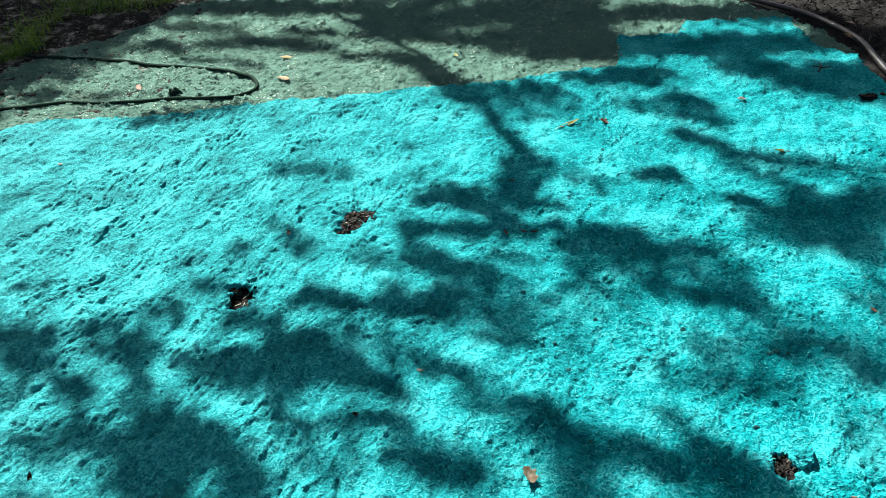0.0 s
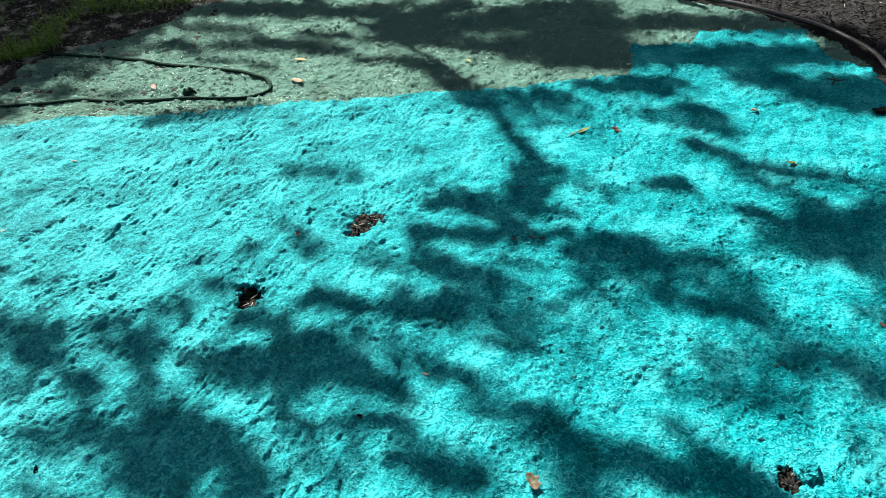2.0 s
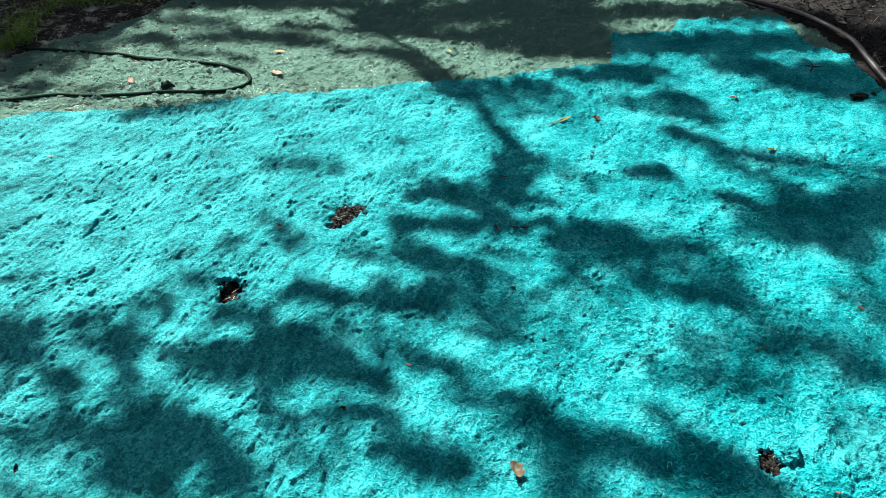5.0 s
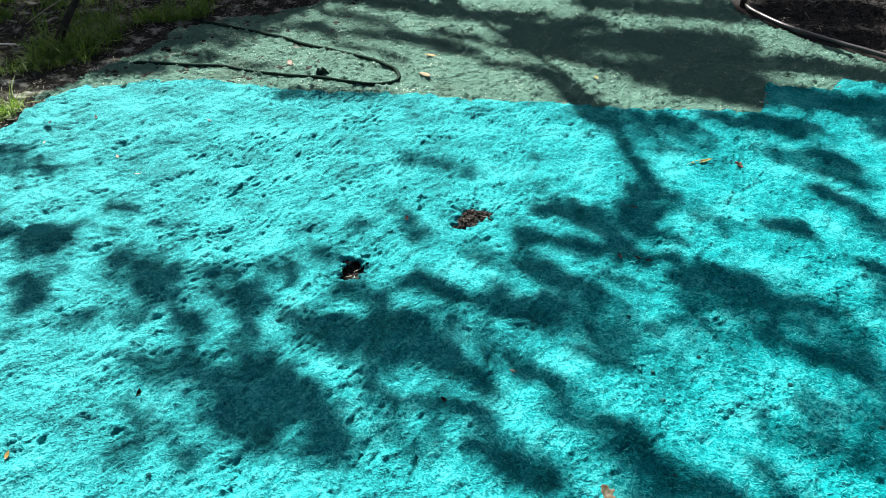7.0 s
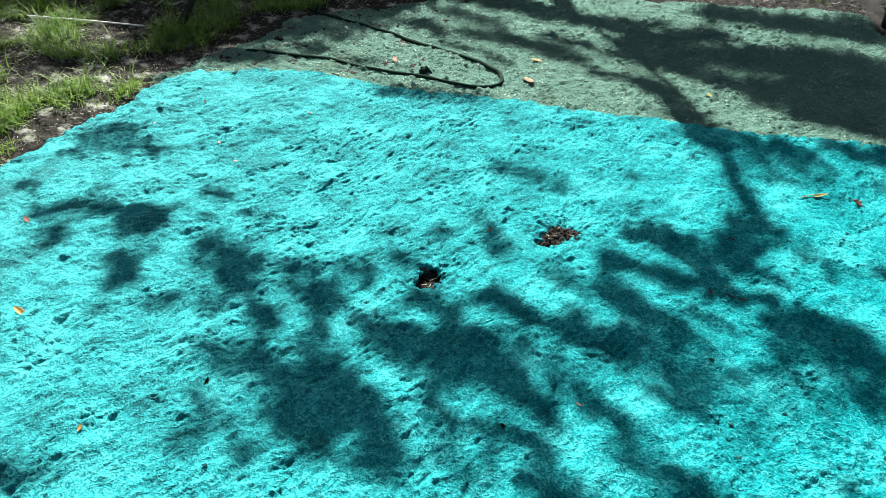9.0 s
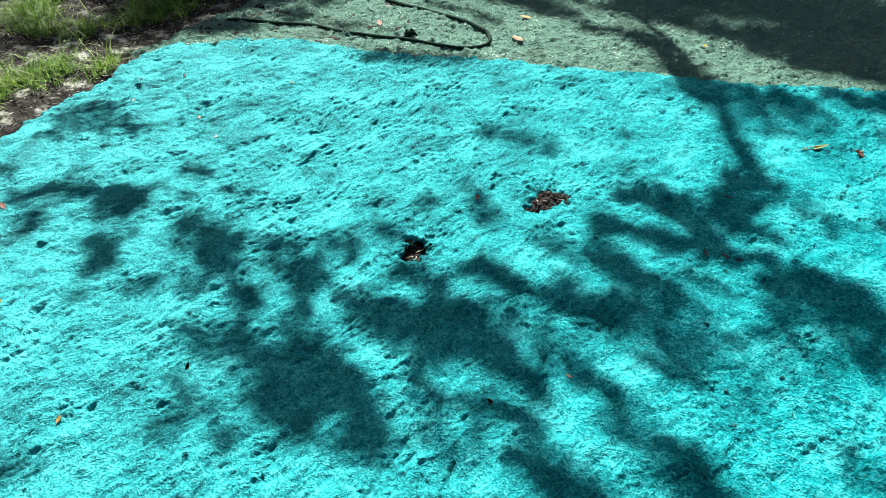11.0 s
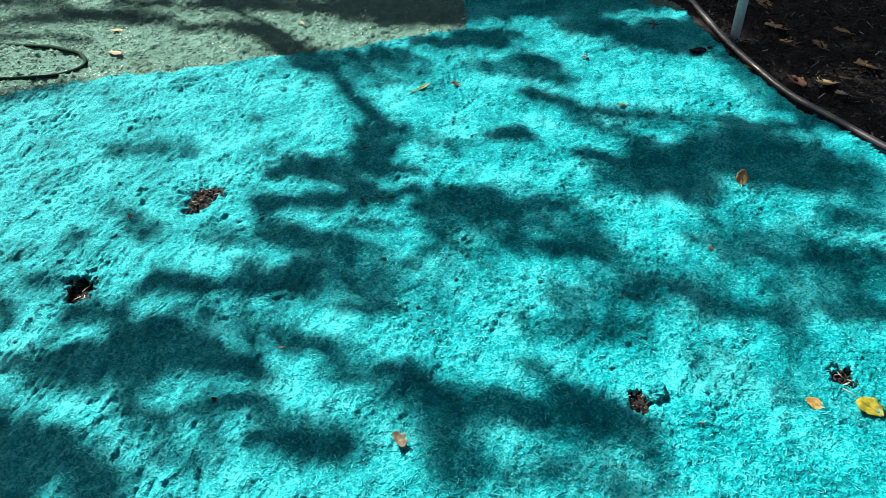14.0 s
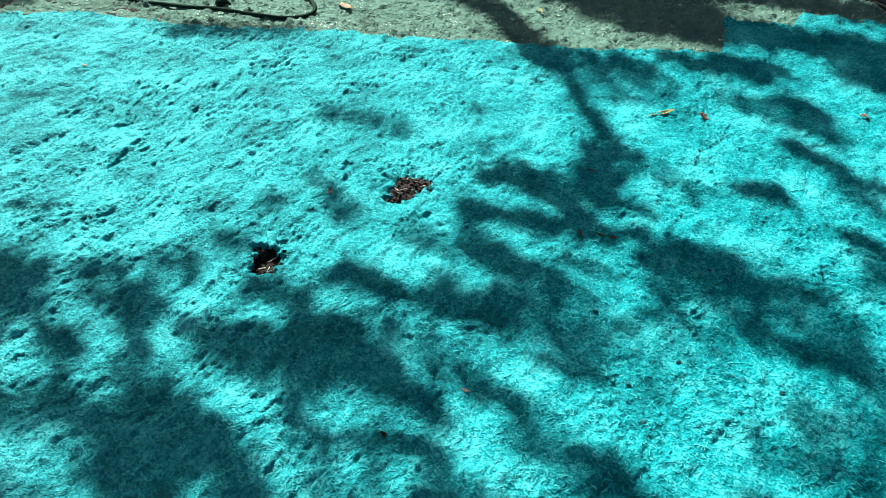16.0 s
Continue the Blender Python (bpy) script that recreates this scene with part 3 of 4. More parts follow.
CENTRE_E = (
    (-0.31, 1.5, -0.2, 1.46, 0.091, 0.95),
    (0.75, 1.5, 0.88, 1.46, 0.124, 0.49),
    (-0.7, 1.51, -0.48, 1.44, 0.091, 0.31),
    (-0.04, 1.5, 0.06, 1.43, 0.086, 0.59),
    (-0.61, 1.49, -0.49, 1.43, 0.08, 0.37),
    (-0.25, 1.45, -0.15, 1.41, 0.063, 0.88),
    (-0.88, 1.42, -0.85, 1.44, 0.093, 0.81),
    (-0.78, 1.4, -0.75, 1.37, 0.054, 0.94),
    (0.61, 1.39, 0.83, 1.35, 0.112, 0.37),
    (-0.93, 1.33, -0.83, 1.37, 0.136, 0.95),
    (-0.5, 1.36, -0.39, 1.32, 0.04, 0.92),
    (-0.29, 1.35, -0.13, 1.31, 0.04, 0.59),
    (0.04, 1.34, 0.3, 1.31, 0.087, 0.35),
    (0.77, 1.35, 0.95, 1.29, 0.094, 0.35),
    (-0.36, 1.32, -0.25, 1.31, 0.046, 0.88),
    (0.19, 1.32, 0.28, 1.28, 0.061, 0.59),
)
CENTRE_F = (
    (-0.79, 1.3, -0.7, 1.29, 0.076, 0.95),
    (-0.22, 1.31, -0.11, 1.27, 0.056, 0.68),
    (-0.66, 1.3, -0.62, 1.26, 0.066, 0.92),
    (0.21, 1.27, 0.25, 1.25, 0.058, 0.51),
    (-0.83, 1.28, -0.72, 1.24, 0.106, 0.95),
    (0.54, 1.25, 0.59, 1.24, 0.062, 0.43),
    (0.14, 1.33, 0.23, 1.13, 0.146, 0.31),
    (-0.84, 1.22, -0.82, 1.24, 0.193, 0.95),
    (-0.6, 1.23, -0.27, 1.19, 0.139, 0.37),
    (0.01, 1.21, 0.06, 1.19, 0.054, 0.37),
    (-0.12, 1.21, 0.02, 1.17, 0.054, 0.81),
    (0.28, 1.2, 0.32, 1.18, 0.057, 0.77),
    (-0.6, 1.2, -0.53, 1.16, 0.079, 0.53),
    (-0.17, 1.19, -0.1, 1.17, 0.07, 0.95),
    (-0.59, 1.19, -0.52, 1.16, 0.064, 0.88),
    (-0.72, 1.17, -0.73, 1.15, 0.057, 0.81),
)
CENTRE_G = (
    (-0.1, 1.16, 0.03, 1.12, 0.087, 0.95),
    (0.61, 1.16, 0.67, 1.12, 0.06, 0.59),
    (-0.79, 1.15, -0.74, 1.13, 0.069, 0.7),
    (0.32, 1.14, 0.38, 1.13, 0.094, 0.94),
    (-0.78, 1.13, -0.74, 1.12, 0.067, 0.88),
    (-0.63, 1.1, -0.53, 1.12, 0.069, 0.42),
    (-0.65, 1.11, -0.54, 1.11, 0.048, 0.7),
    (0.45, 1.13, 0.58, 1.09, 0.095, 0.77),
    (0.05, 1.1, 0.07, 1.09, 0.045, 0.88),
    (-0.95, 1.07, -0.89, 1.05, 0.07, 0.42),
    (0.48, 1.07, 0.59, 1.05, 0.04, 0.7),
    (0.63, 1.08, 0.71, 1.04, 0.116, 0.94),
    (0.27, 1.07, 0.33, 1.05, 0.07, 0.59),
    (0.73, 1.05, 0.75, 1.04, 0.077, 0.89),
    (-0.93, 1.03, -0.9, 1.04, 0.04, 0.58),
    (0.77, 1, 0.8, 1, 0.066, 0.59),
)
CENTRE_H = (
    (0.74, 0.98, 0.76, 0.96, 0.063, 0.37),
    (0.57, 0.99, 0.63, 0.95, 0.053, 0.31),
    (0.67, 0.98, 0.74, 0.95, 0.086, 0.51),
    (0.27, 0.97, 0.3, 0.94, 0.085, 0.54),
    (0.29, 1.02, 0.73, 0.85, 0.141, 0.37),
)
CENTRE = CENTRE_A + CENTRE_B + CENTRE_C + CENTRE_D + CENTRE_E + CENTRE_F + CENTRE_G + CENTRE_H
EAST_A = (
    (2.2, 3.75, 3.2, 3.6, 0.3, 0.7),
    (2.26, 3.53, 3.18, 3.28, 0.383, 0.95),
    (1.01, 3.38, 1.11, 3.34, 0.261, 0.88),
    (1.58, 3.35, 1.7, 3.24, 0.268, 0.94),
    (2.5, 3.4, 3.6, 3.1, 0.5, 0.85),
    (1.92, 3.26, 2.12, 3.19, 0.15, 0.7),
    (1.82, 3.12, 1.96, 3.05, 0.345, 0.95),
    (2.47, 3.14, 2.92, 2.97, 0.314, 0.95),
    (0.94, 3.06, 1.04, 3.03, 0.179, 0.43),
    (1.16, 3.08, 1.25, 2.96, 0.136, 0.88),
    (2.34, 3.21, 2.83, 2.82, 0.327, 0.3),
    (1.13, 2.91, 1.25, 2.81, 0.116, 0.7),
    (2.31, 2.87, 2.73, 2.69, 0.239, 0.79),
    (1.07, 2.75, 1.11, 2.72, 0.121, 0.86),
    (2.13, 3.05, 2.12, 2.41, 0.263, 0.55),
    (2.27, 2.82, 2.35, 2.63, 0.161, 0.6),
)
EAST_B = (
    (2.35, 2.85, 3.4, 2.5, 0.5, 0.4),
    (1.14, 2.66, 1.2, 2.6, 0.093, 0.84),
    (1.21, 2.53, 1.58, 2.39, 0.097, 0.79),
    (1.33, 2.36, 1.17, 2.46, 0.064, 0.59),
    (1.81, 2.33, 1.64, 2.37, 0.084, 0.37),
    (2.23, 2.49, 2.37, 2.21, 0.232, 0.6),
    (2.4, 2.35, 3.2, 2.2, 0.4, 0.55),
    (1.77, 2.27, 1.98, 2.22, 0.11, 0.7),
    (1.09, 2.24, 1.23, 2.15, 0.062, 0.79),
    (1.11, 2.23, 1.26, 2.12, 0.103, 0.84),
    (2.1, 2.21, 2.3, 2.12, 0.207, 0.79),
    (1.36, 2.14, 1.47, 2.08, 0.275, 0.86),
    (1.67, 2.07, 1.79, 2.03, 0.426, 0.91),
    (1.15, 2.05, 1.43, 1.91, 0.17, 0.7),
    (1.22, 2, 1.39, 1.93, 0.077, 0.79),
    (1.89, 1.96, 1.91, 1.89, 0.189, 0.7),
)
EAST_C = (
    (1.38, 1.83, 1.42, 1.83, 0.045, 0.65),
    (2.01, 1.83, 2.06, 1.79, 0.152, 0.59),
    (1.72, 1.85, 1.99, 1.72, 0.14, 0.65),
    (0.94, 1.74, 0.96, 1.65, 0.118, 0.59),
    (1.25, 1.67, 1.29, 1.65, 0.066, 0.72),
    (1.4, 1.68, 1.65, 1.58, 0.14, 0.31),
    (1.79, 1.62, 1.9, 1.57, 0.126, 0.59),
    (1, 1.57, 1.16, 1.44, 0.198, 0.35),
    (1.33, 1.57, 1.75, 1.43, 0.16, 0.59),
    (1, 1.49, 1.07, 1.46, 0.102, 0.92),
    (1.56, 1.47, 1.78, 1.39, 0.086, 0.59),
    (0.92, 1.46, 0.98, 1.39, 0.053, 0.7),
    (1.13, 1.4, 1.21, 1.36, 0.127, 0.51),
    (1.41, 1.36, 1.69, 1.31, 0.14, 0.43),
    (1.11, 1.34, 1.61, 1.19, 0.108, 0.54),
    (1.61, 1.26, 1.65, 1.23, 0.082, 0.49),
)
EAST_D = (
    (1.52, 1.2, 1.62, 1.18, 0.069, 0.59),
    (1.34, 1.22, 1.33, 1.15, 0.096, 0.43),
    (1.01, 1.14, 1.36, 0.93, 0.206, 0.15),
)
EAST = EAST_A + EAST_B + EAST_C + EAST_D
NORTH_A = (
    (1.51, 5.32, 1.87, 5.31, 0.634, 0.95),
    (0.18, 5.19, 1.02, 5.14, 0.381, 0.88),
    (-2.74, 5.24, -1.91, 4.99, 0.692, 0.95),
    (-1.61, 5.05, -0.87, 4.87, 0.309, 0.95),
    (-0.71, 4.81, -0.21, 4.87, 0.198, 0.88),
    (1.62, 4.82, 1.79, 4.75, 0.423, 0.95),
    (-0.71, 4.8, -0.22, 4.64, 0.158, 0.95),
    (-2.63, 4.79, -1.95, 4.62, 0.413, 0.92),
    (-0.3, 4.54, 0.16, 4.77, 0.248, 0.94),
    (-1.54, 4.65, -1.23, 4.55, 0.223, 0.54),
    (0.42, 4.48, 0.9, 4.52, 0.498, 0.95),
    (-0.26, 4.47, -0.02, 4.38, 0.362, 0.95),
    (-2.21, 4.45, -1.59, 4.36, 0.143, 0.59),
    (-0.82, 4.43, -0.55, 4.34, 0.12, 0.88),
    (0.23, 4.48, 1.02, 4.27, 0.357, 0.95),
    (-3.54, 4.34, -2.73, 4.4, 0.667, 0.95),
)
NORTH_B = (
    (-1.65, 4.36, -1.52, 4.33, 0.175, 0.65),
    (-0.02, 4.31, 0.17, 4.33, 0.218, 0.92),
    (-1.47, 4.23, -1.11, 4.4, 0.135, 0.65),
    (-2.5, 4.37, -1.93, 4.26, 0.245, 0.7),
    (-1.06, 4.35, -0.74, 4.21, 0.111, 0.65),
    (-0.43, 4.27, -0.33, 4.28, 0.143, 0.7),
    (-0.98, 4.27, -0.72, 4.25, 0.143, 0.7),
    (-1.23, 4.24, -1.05, 4.23, 0.123, 0.7),
    (-0.32, 4.24, 0.04, 4.15, 0.156, 0.92),
    (1.29, 4.28, 2.2, 3.98, 0.305, 0.95),
    (-4.29, 3.82, -2.8, 4.42, 0.404, 0.95),
    (-0.79, 4.15, -0.54, 4.08, 0.129, 0.86),
    (-2.29, 4.14, -2.02, 4.02, 0.201, 0.7),
    (0.6, 4.11, 0.97, 4, 0.321, 0.95),
    (-1.34, 4.08, -1.17, 4.03, 0.104, 0.43),
    (0.43, 4.02, 0.87, 4.06, 0.42, 0.95),
)
NORTH_C = (
    (0.17, 4.08, 0.97, 3.86, 0.219, 0.95),
    (-1.11, 4.02, -0.95, 3.91, 0.097, 0.49),
    (-0.46, 3.96, -0.2, 3.9, 0.091, 0.84),
    (-2.89, 3.84, -2.44, 3.98, 0.4, 0.95),
    (-3.04, 3.77, -2.62, 3.97, 0.577, 0.94),
    (-0.17, 3.91, -0.08, 3.8, 0.157, 0.79),
    (-2.15, 3.8, -2.03, 3.78, 0.17, 0.74),
    (0.63, 3.75, 0.9, 3.78, 0.224, 0.92),
    (0.48, 3.8, 0.82, 3.68, 0.087, 0.65),
    (0.84, 3.71, 0.94, 3.7, 0.215, 0.92),
    (1.16, 3.76, 1.88, 3.6, 0.371, 0.95),
    (-1.75, 3.67, -1.71, 3.69, 0.159, 0.54),
    (-0.02, 3.71, 0.09, 3.51, 0.163, 0.88),
    (2.03, 3.64, 2.09, 3.51, 0.185, 0.92),
    (-2.63, 3.5, -2.31, 3.61, 0.254, 0.7),
    (-3.14, 3.54, -2.88, 3.54, 0.229, 0.88),
)
NORTH_D = (
    (1.46, 3.55, 1.55, 3.52, 0.069, 0.79),
    (-2.51, 3.49, -2.41, 3.55, 0.161, 0.59),
)
NORTH = NORTH_A + NORTH_B + NORTH_C + NORTH_D
BACK_A = (
    (0.99, 5.32, 1.15, 5.05, 0.301, 0.6),
)
BACK = BACK_A
SIDE_A = (
    (-5, 5.5, -2.7, 5.5, 0.7, 0.95),
    (-4.8, 4.9, -2.7, 5, 0.6, 0.85),
    (-4.6, 4.3, -2.8, 4.35, 0.3, 0.75),
    (-3.31, 4.09, -2.51, 4.48, 0.664, 0.8),
    (-4.9, 4, -3.95, 4.15, 0.25, 0.7),
    (-4.6, 4.05, -3.4, 4.05, 0.6, 0.92),
    (-4.47, 3.81, -3.39, 4.21, 0.425, 0.85),
    (-3.2, 3.95, -2.6, 3.95, 0.3, 0.75),
    (-3.6, 3.95, -2.75, 3.9, 0.2, 0.7),
    (-3.28, 3.15, -2.75, 3.47, 0.251, 0.65),
    (-4.3, 3.25, -3.4, 3.05, 0.35, 0.4),
)
SIDE = SIDE_A
LIMB = ((-0.53, 4.62), (0.02, 3.82), (0.2, 3.39), (0.33, 3.05))
tree("leafy tree with a bare leaning limb beyond the lawn", (-2.1, 7.8), lifted(-0.85, 5.1, 2.9), CENTRE, 3.6, 4.1, LIMB, seed=3)
tree("leafy tree beside the rough grass", (-5.6, 8.4), lifted(-3.2, 5.0, 2.8), WEST + SIDE, 3.3, 3.8, seed=4)
tree("leafy tree behind the planting bed", (2.0, 8.4), lifted(3.4, 5.2, 2.9), EAST, 4.4, 5.0, seed=5)
tree("tall leafy tree at the back of the plot", (-0.6, 10.6), lifted(1.2, 6.9, 3.4), NORTH + BACK, 4.6, 5.2, seed=6)


def sky_blocker(label, foot, centre, radii, count, seed):
    """An unseen broad tree, added to block sky light: trunk, limbs and a crown of loose clumps of leaves."""
    rnd = random.Random(seed)
    root = thing("tree", label, "tree", "trees round the lawn", at=(*foot, -0.05))
    base, mid = Vector((*foot, -0.05)), Vector(centre)
    fork = base.lerp(mid, 0.55)
    tube("trunk", [p - base for p in curve([base, base.lerp(fork, 0.5) + Vector((0.08, 0.05, 0)), fork])], lambda t: 0.24 - 0.1 * t, WOOD, root, sides=12, wobble=0.25)
    verts, faces = [], []
    for k in range(60):
        d = Vector((rnd.gauss(0, 1), rnd.gauss(0, 1), rnd.gauss(0, 1))).normalized() * rnd.uniform(0.3, 1) ** 0.5
        hub = mid + Vector((d.x * radii[0], d.y * radii[1], d.z * radii[2]))
        if k % 4 == 0:
            tube("limb", [p - base for p in curve([fork, fork.lerp(hub, 0.5) + Vector((0, 0, 0.3)), hub])], lambda t: 0.09 - 0.075 * t, WOOD, root, sides=6)
        for _ in range(count // 60):
            p = hub + Vector((rnd.gauss(0, 0.6), rnd.gauss(0, 0.6), rnd.gauss(0, 0.35))) - base
            u = Vector((rnd.gauss(0, 1), rnd.gauss(0, 1), rnd.gauss(0, 0.5))).normalized()
            v = u.cross(Vector((rnd.gauss(0, 1), rnd.gauss(0, 1), rnd.gauss(0, 1)))).normalized()
            s, c = rnd.uniform(0.06, 0.1), u.cross(v) * 0.015
            n = len(verts)
            verts += [p - u * s, p - v * s * 0.6 + c, p + u * s * 1.15, p + v * s * 0.6 + c]
            faces += [(n, n + 1, n + 2), (n, n + 2, n + 3)]
    tagged(made("crown", verts, faces, FOLIAGE, root, shade=False), kind="stuff")


# added trees, never in view, that lower the sky light on the ground
sky_blocker("added broad tree overhead, out of view, that blocks sky light", (1.5, -4.2), (0.3, -1.2, 7.6), (6.0, 5.2, 2.4), 36000, 21)
sky_blocker("added broad tree to one side, out of view, that blocks sky light", (-8.5, 0.5), (-7.6, 1.5, 6.2), (3.6, 5.2, 3.0), 22000, 22)
sky_blocker("added broad tree to one side, out of view, that blocks sky light", (8.6, 1.5), (8.2, 2.0, 6.2), (3.6, 5.2, 3.0), 22000, 23)
sky_blocker("added broad tree far behind, out of view, that blocks sky light", (1.0, 18.5), (1.0, 18.5, 5.0), (5.0, 2.2, 3.6), 15000, 24)
sky_blocker("added broad tree far behind, out of view, that blocks sky light", (-9.5, 16.5), (-9.5, 16.5, 5.0), (4.5, 2.2, 3.6), 15000, 25)
sky_blocker("added broad tree far behind, out of view, that blocks sky light", (10.5, 15.5), (10.5, 15.5, 5.0), (4.0, 2.5, 3.6), 15000, 26)


# ---- planting bed: edging pipe, post, bark ----
edging = tagged(tube("edging_pipe", curve([(x, y, 0.013 + float(swell(x, y))) for x, y in BED], 10), 0.0148, PIPE, sides=16),
                "black plastic edging pipe along the bark bed", "edging")

post = thing("fence_post", "grey galvanised steel post standing in the bark bed", "post", at=(2.22, 3.045, 0))
tube("shaft", [Vector((0, 0, z)) for z in (-0.1, 0.3, 0.9, 1.5, 1.8)], 0.0235, STEEL, post, sides=24)
made("cap", *tube_mesh([Vector((0, 0, 1.79)), Vector((0, 0, 1.82)), Vector((0, 0, 1.845))], lambda t: 0.031 - 0.016 * t * t, 24), STEEL, post)

rng = np.random.RandomState(11)


def chips(count, place, length, width, thick, lift, tilt=0.35):
    """Loose slivers: six-sided prisms, tapered and lying about."""
    p = place(count)
    n = len(p)
    a, t = rng.rand(n) * 2 * math.pi, rng.randn(n) * tilt
    u = np.stack((np.cos(a) * np.cos(t), np.sin(a) * np.cos(t), np.sin(t)), 1)
    w = np.stack((-np.sin(a), np.cos(a), rng.randn(n) * 0.3), 1)
    w /= np.linalg.norm(w, axis=1)[:, None]
    h = np.cross(u, w)
    L, B, T = (np.exp(rng.randn(n, 1) * 0.4) * q for q in (length, width, thick))
    z = swell(p[:, 0], p[:, 1]) + lift + rng.rand(n) * 0.012
    c = np.column_stack((p, z))
    v = np.stack([c + su * u * L * (0.5 if k else 0.42) + sw * w * B * 0.5 * (0.6 if su > 0 else 1) + sh * h * T * 0.5
                  for k, su in enumerate((-1, 1)) for sw, sh in ((-1, -1), (1, -1), (0.8, 1), (-0.8, 1))], 1)
    i = np.arange(n)[:, None, None] * 8
    f = (i + np.array(((0, 1, 2, 3), (7, 6, 5, 4), (0, 4, 5, 1), (1, 5, 6, 2), (2, 6, 7, 3), (3, 7, 4, 0)))[None]).reshape(-1, 4)
    return v.reshape(-1, 3), f


def in_bed(n):
    p = np.column_stack((rng.uniform(1.1, 5.0, n), rng.uniform(-1.8, 6.8, n)))
    return p[p[:, 0] > bed_edge(p[:, 1]) + 0.02]


tagged(quads("bark_chips", *chips(34000, in_bed, 0.03, 0.006, 0.004, 0.0, 0.4), BARK, shade=False), "dark damp shredded bark covering the bed", "mulch", kind="stuff")
tagged(quads("bark_slivers", *chips(2200, in_bed, 0.032, 0.002, 0.0015, 0.008), STRAW, shade=False), "pale dry wood slivers on the bark", "mulch", kind="stuff")


# ---- rough grass at the side ----
def in_grass(n):
    p = np.column_stack((rng.uniform(-5.0, 1.3, n), rng.uniform(-1.8, 6.2, n)))
    edge = -np.maximum(inside(p[:, 0], p[:, 1], FRESH), inside(p[:, 0], p[:, 1], WEATHERED))
    tuft = grain(p[:, 0] * 2.2, p[:, 1] * 2.2, 40) + 0.5 * grain(p[:, 0] * 6, p[:, 1] * 6, 41)
    far = 1 - 0.75 * smooth(4.3, 4.8, p[:, 1])
    return p[(edge > 0.06) & (rng.rand(len(p)) < far * smooth(-0.1, 0.45, tuft - 0.3 * smooth(0.3, 0.0, edge))) & ((p[:, 0] < -1.4) | ((p[:, 1] > 5.5) & (p[:, 0] < 1.1)))]


def in_verge(n):
    p = np.column_stack((rng.uniform(-5, 1.1, n), rng.uniform(-1.8, 6.2, n)))
    return p[((p[:, 0] < -1.4) | (p[:, 1] > 5)) & (inside(p[:, 0], p[:, 1], FRESH) < -0.01) & (inside(p[:, 0], p[:, 1], WEATHERED) < 0.08)]


def blades(p, tall):
    n = len(p)
    a, bend = rng.rand(n) * 2 * math.pi, rng.uniform(0.3, 1.5, n)
    h = tall * np.exp(rng.randn(n) * 0.35)
    d = np.stack((np.cos(a), np.sin(a), 0 * a), 1)
    s = np.stack((-np.sin(a), np.cos(a), 0 * a), 1)
    c = np.column_stack((p, swell(p[:, 0], p[:, 1]) - 0.02))
    rows = []
    for t, w in ((0, 0.0022), (0.4, 0.0024), (0.75, 0.0017), (1, 0.0003)):
        q = c + d * (h * bend * t * t)[:, None] + np.array((0, 0, 1)) * (h * t * (1 - 0.45 * bend * t))[:, None]
        rows += [q - s * w, q + s * w]
    v = np.stack(rows, 1)
    i = np.arange(n)[:, None, None] * 8
    f = (i + np.array(((0, 1, 3, 2), (2, 3, 5, 4), (4, 5, 7, 6)))[None]).reshape(-1, 4)
    return v.reshape(-1, 3), f


tagged(quads("grass", *blades(in_grass(400000), 0.1), GRASS, shade=False), "tufts of rough green grass on bare soil", "grass", kind="stuff")
tagged(quads("straw_litter", *chips(26000, in_verge, 0.024, 0.0024, 0.0015, -0.006, 0.25), STRAW, shade=False), "pale dry straw and stalks on the soil", "litter", kind="stuff")
tagged(quads("soil_crumbs", *chips(28000, in_verge, 0.007, 0.006, 0.004, -0.003, 0.5), VERGE, shade=False), "dark crumbs of soil along the edge", "soil", kind="stuff")

rod = tagged(tube("plastic_rod", curve([(-4.0, 3.59, 0.05), (-3.585, 3.635, 0.05), (-3.2, 3.68, 0.045)], 6), 0.0045, WHITE, sides=10),
             "thin white plastic rod lying in the grass", "rod")
rod = tagged(tube("plastic_rod", curve([(-4.5, 4.6, 0.05), (-3.7, 4.68, 0.035), (-3.16, 4.73, 0.02)], 6), 0.0045, WHITE, sides=10),
             "long thin white plastic rod lying beyond the branch", "rod")
stick = tagged(tube("dry_stick", curve([(-3.46, 4.14, 0.0), (-3.45, 4.34, 0.03), (-3.43, 4.56, 0.05)], 6), lambda t: 0.005 - 0.002 * t, STRAW, sides=7, wobble=0.2),
               "pale dry stick lying on the soil", "stick")
stem = tagged(tube("sapling_stem", curve([(-2.99, 4.8, -0.05), (-3.0, 4.81, 0.15), (-2.98, 4.82, 0.34)], 6), lambda t: 0.03 - 0.012 * t, WOOD, sides=9, wobble=0.25),
              "dark bare stem of a sapling in the grass", "sapling")
stake = tagged(tube("wooden_stake", curve([(1.185, 5.36, -0.1), (1.18, 5.365, 0.4), (1.185, 5.37, 0.9)], 4), lambda t: 0.026 - 0.003 * t, WOOD, sides=8, wobble=0.12),
               "weathered dark wooden stake at the end of the edging pipe", "stake")
branch = tagged(tube("fallen_branch", curve([(-3.07, 3.82, -0.03), (-2.97, 3.9, 0.15), (-2.88, 3.97, 0.3), (-2.84, 4.0, 0.38)], 6), lambda t: 0.026 - 0.014 * t, WOOD, sides=9, wobble=0.3),
                "dark bare branch stuck upright in the grass", "branch")

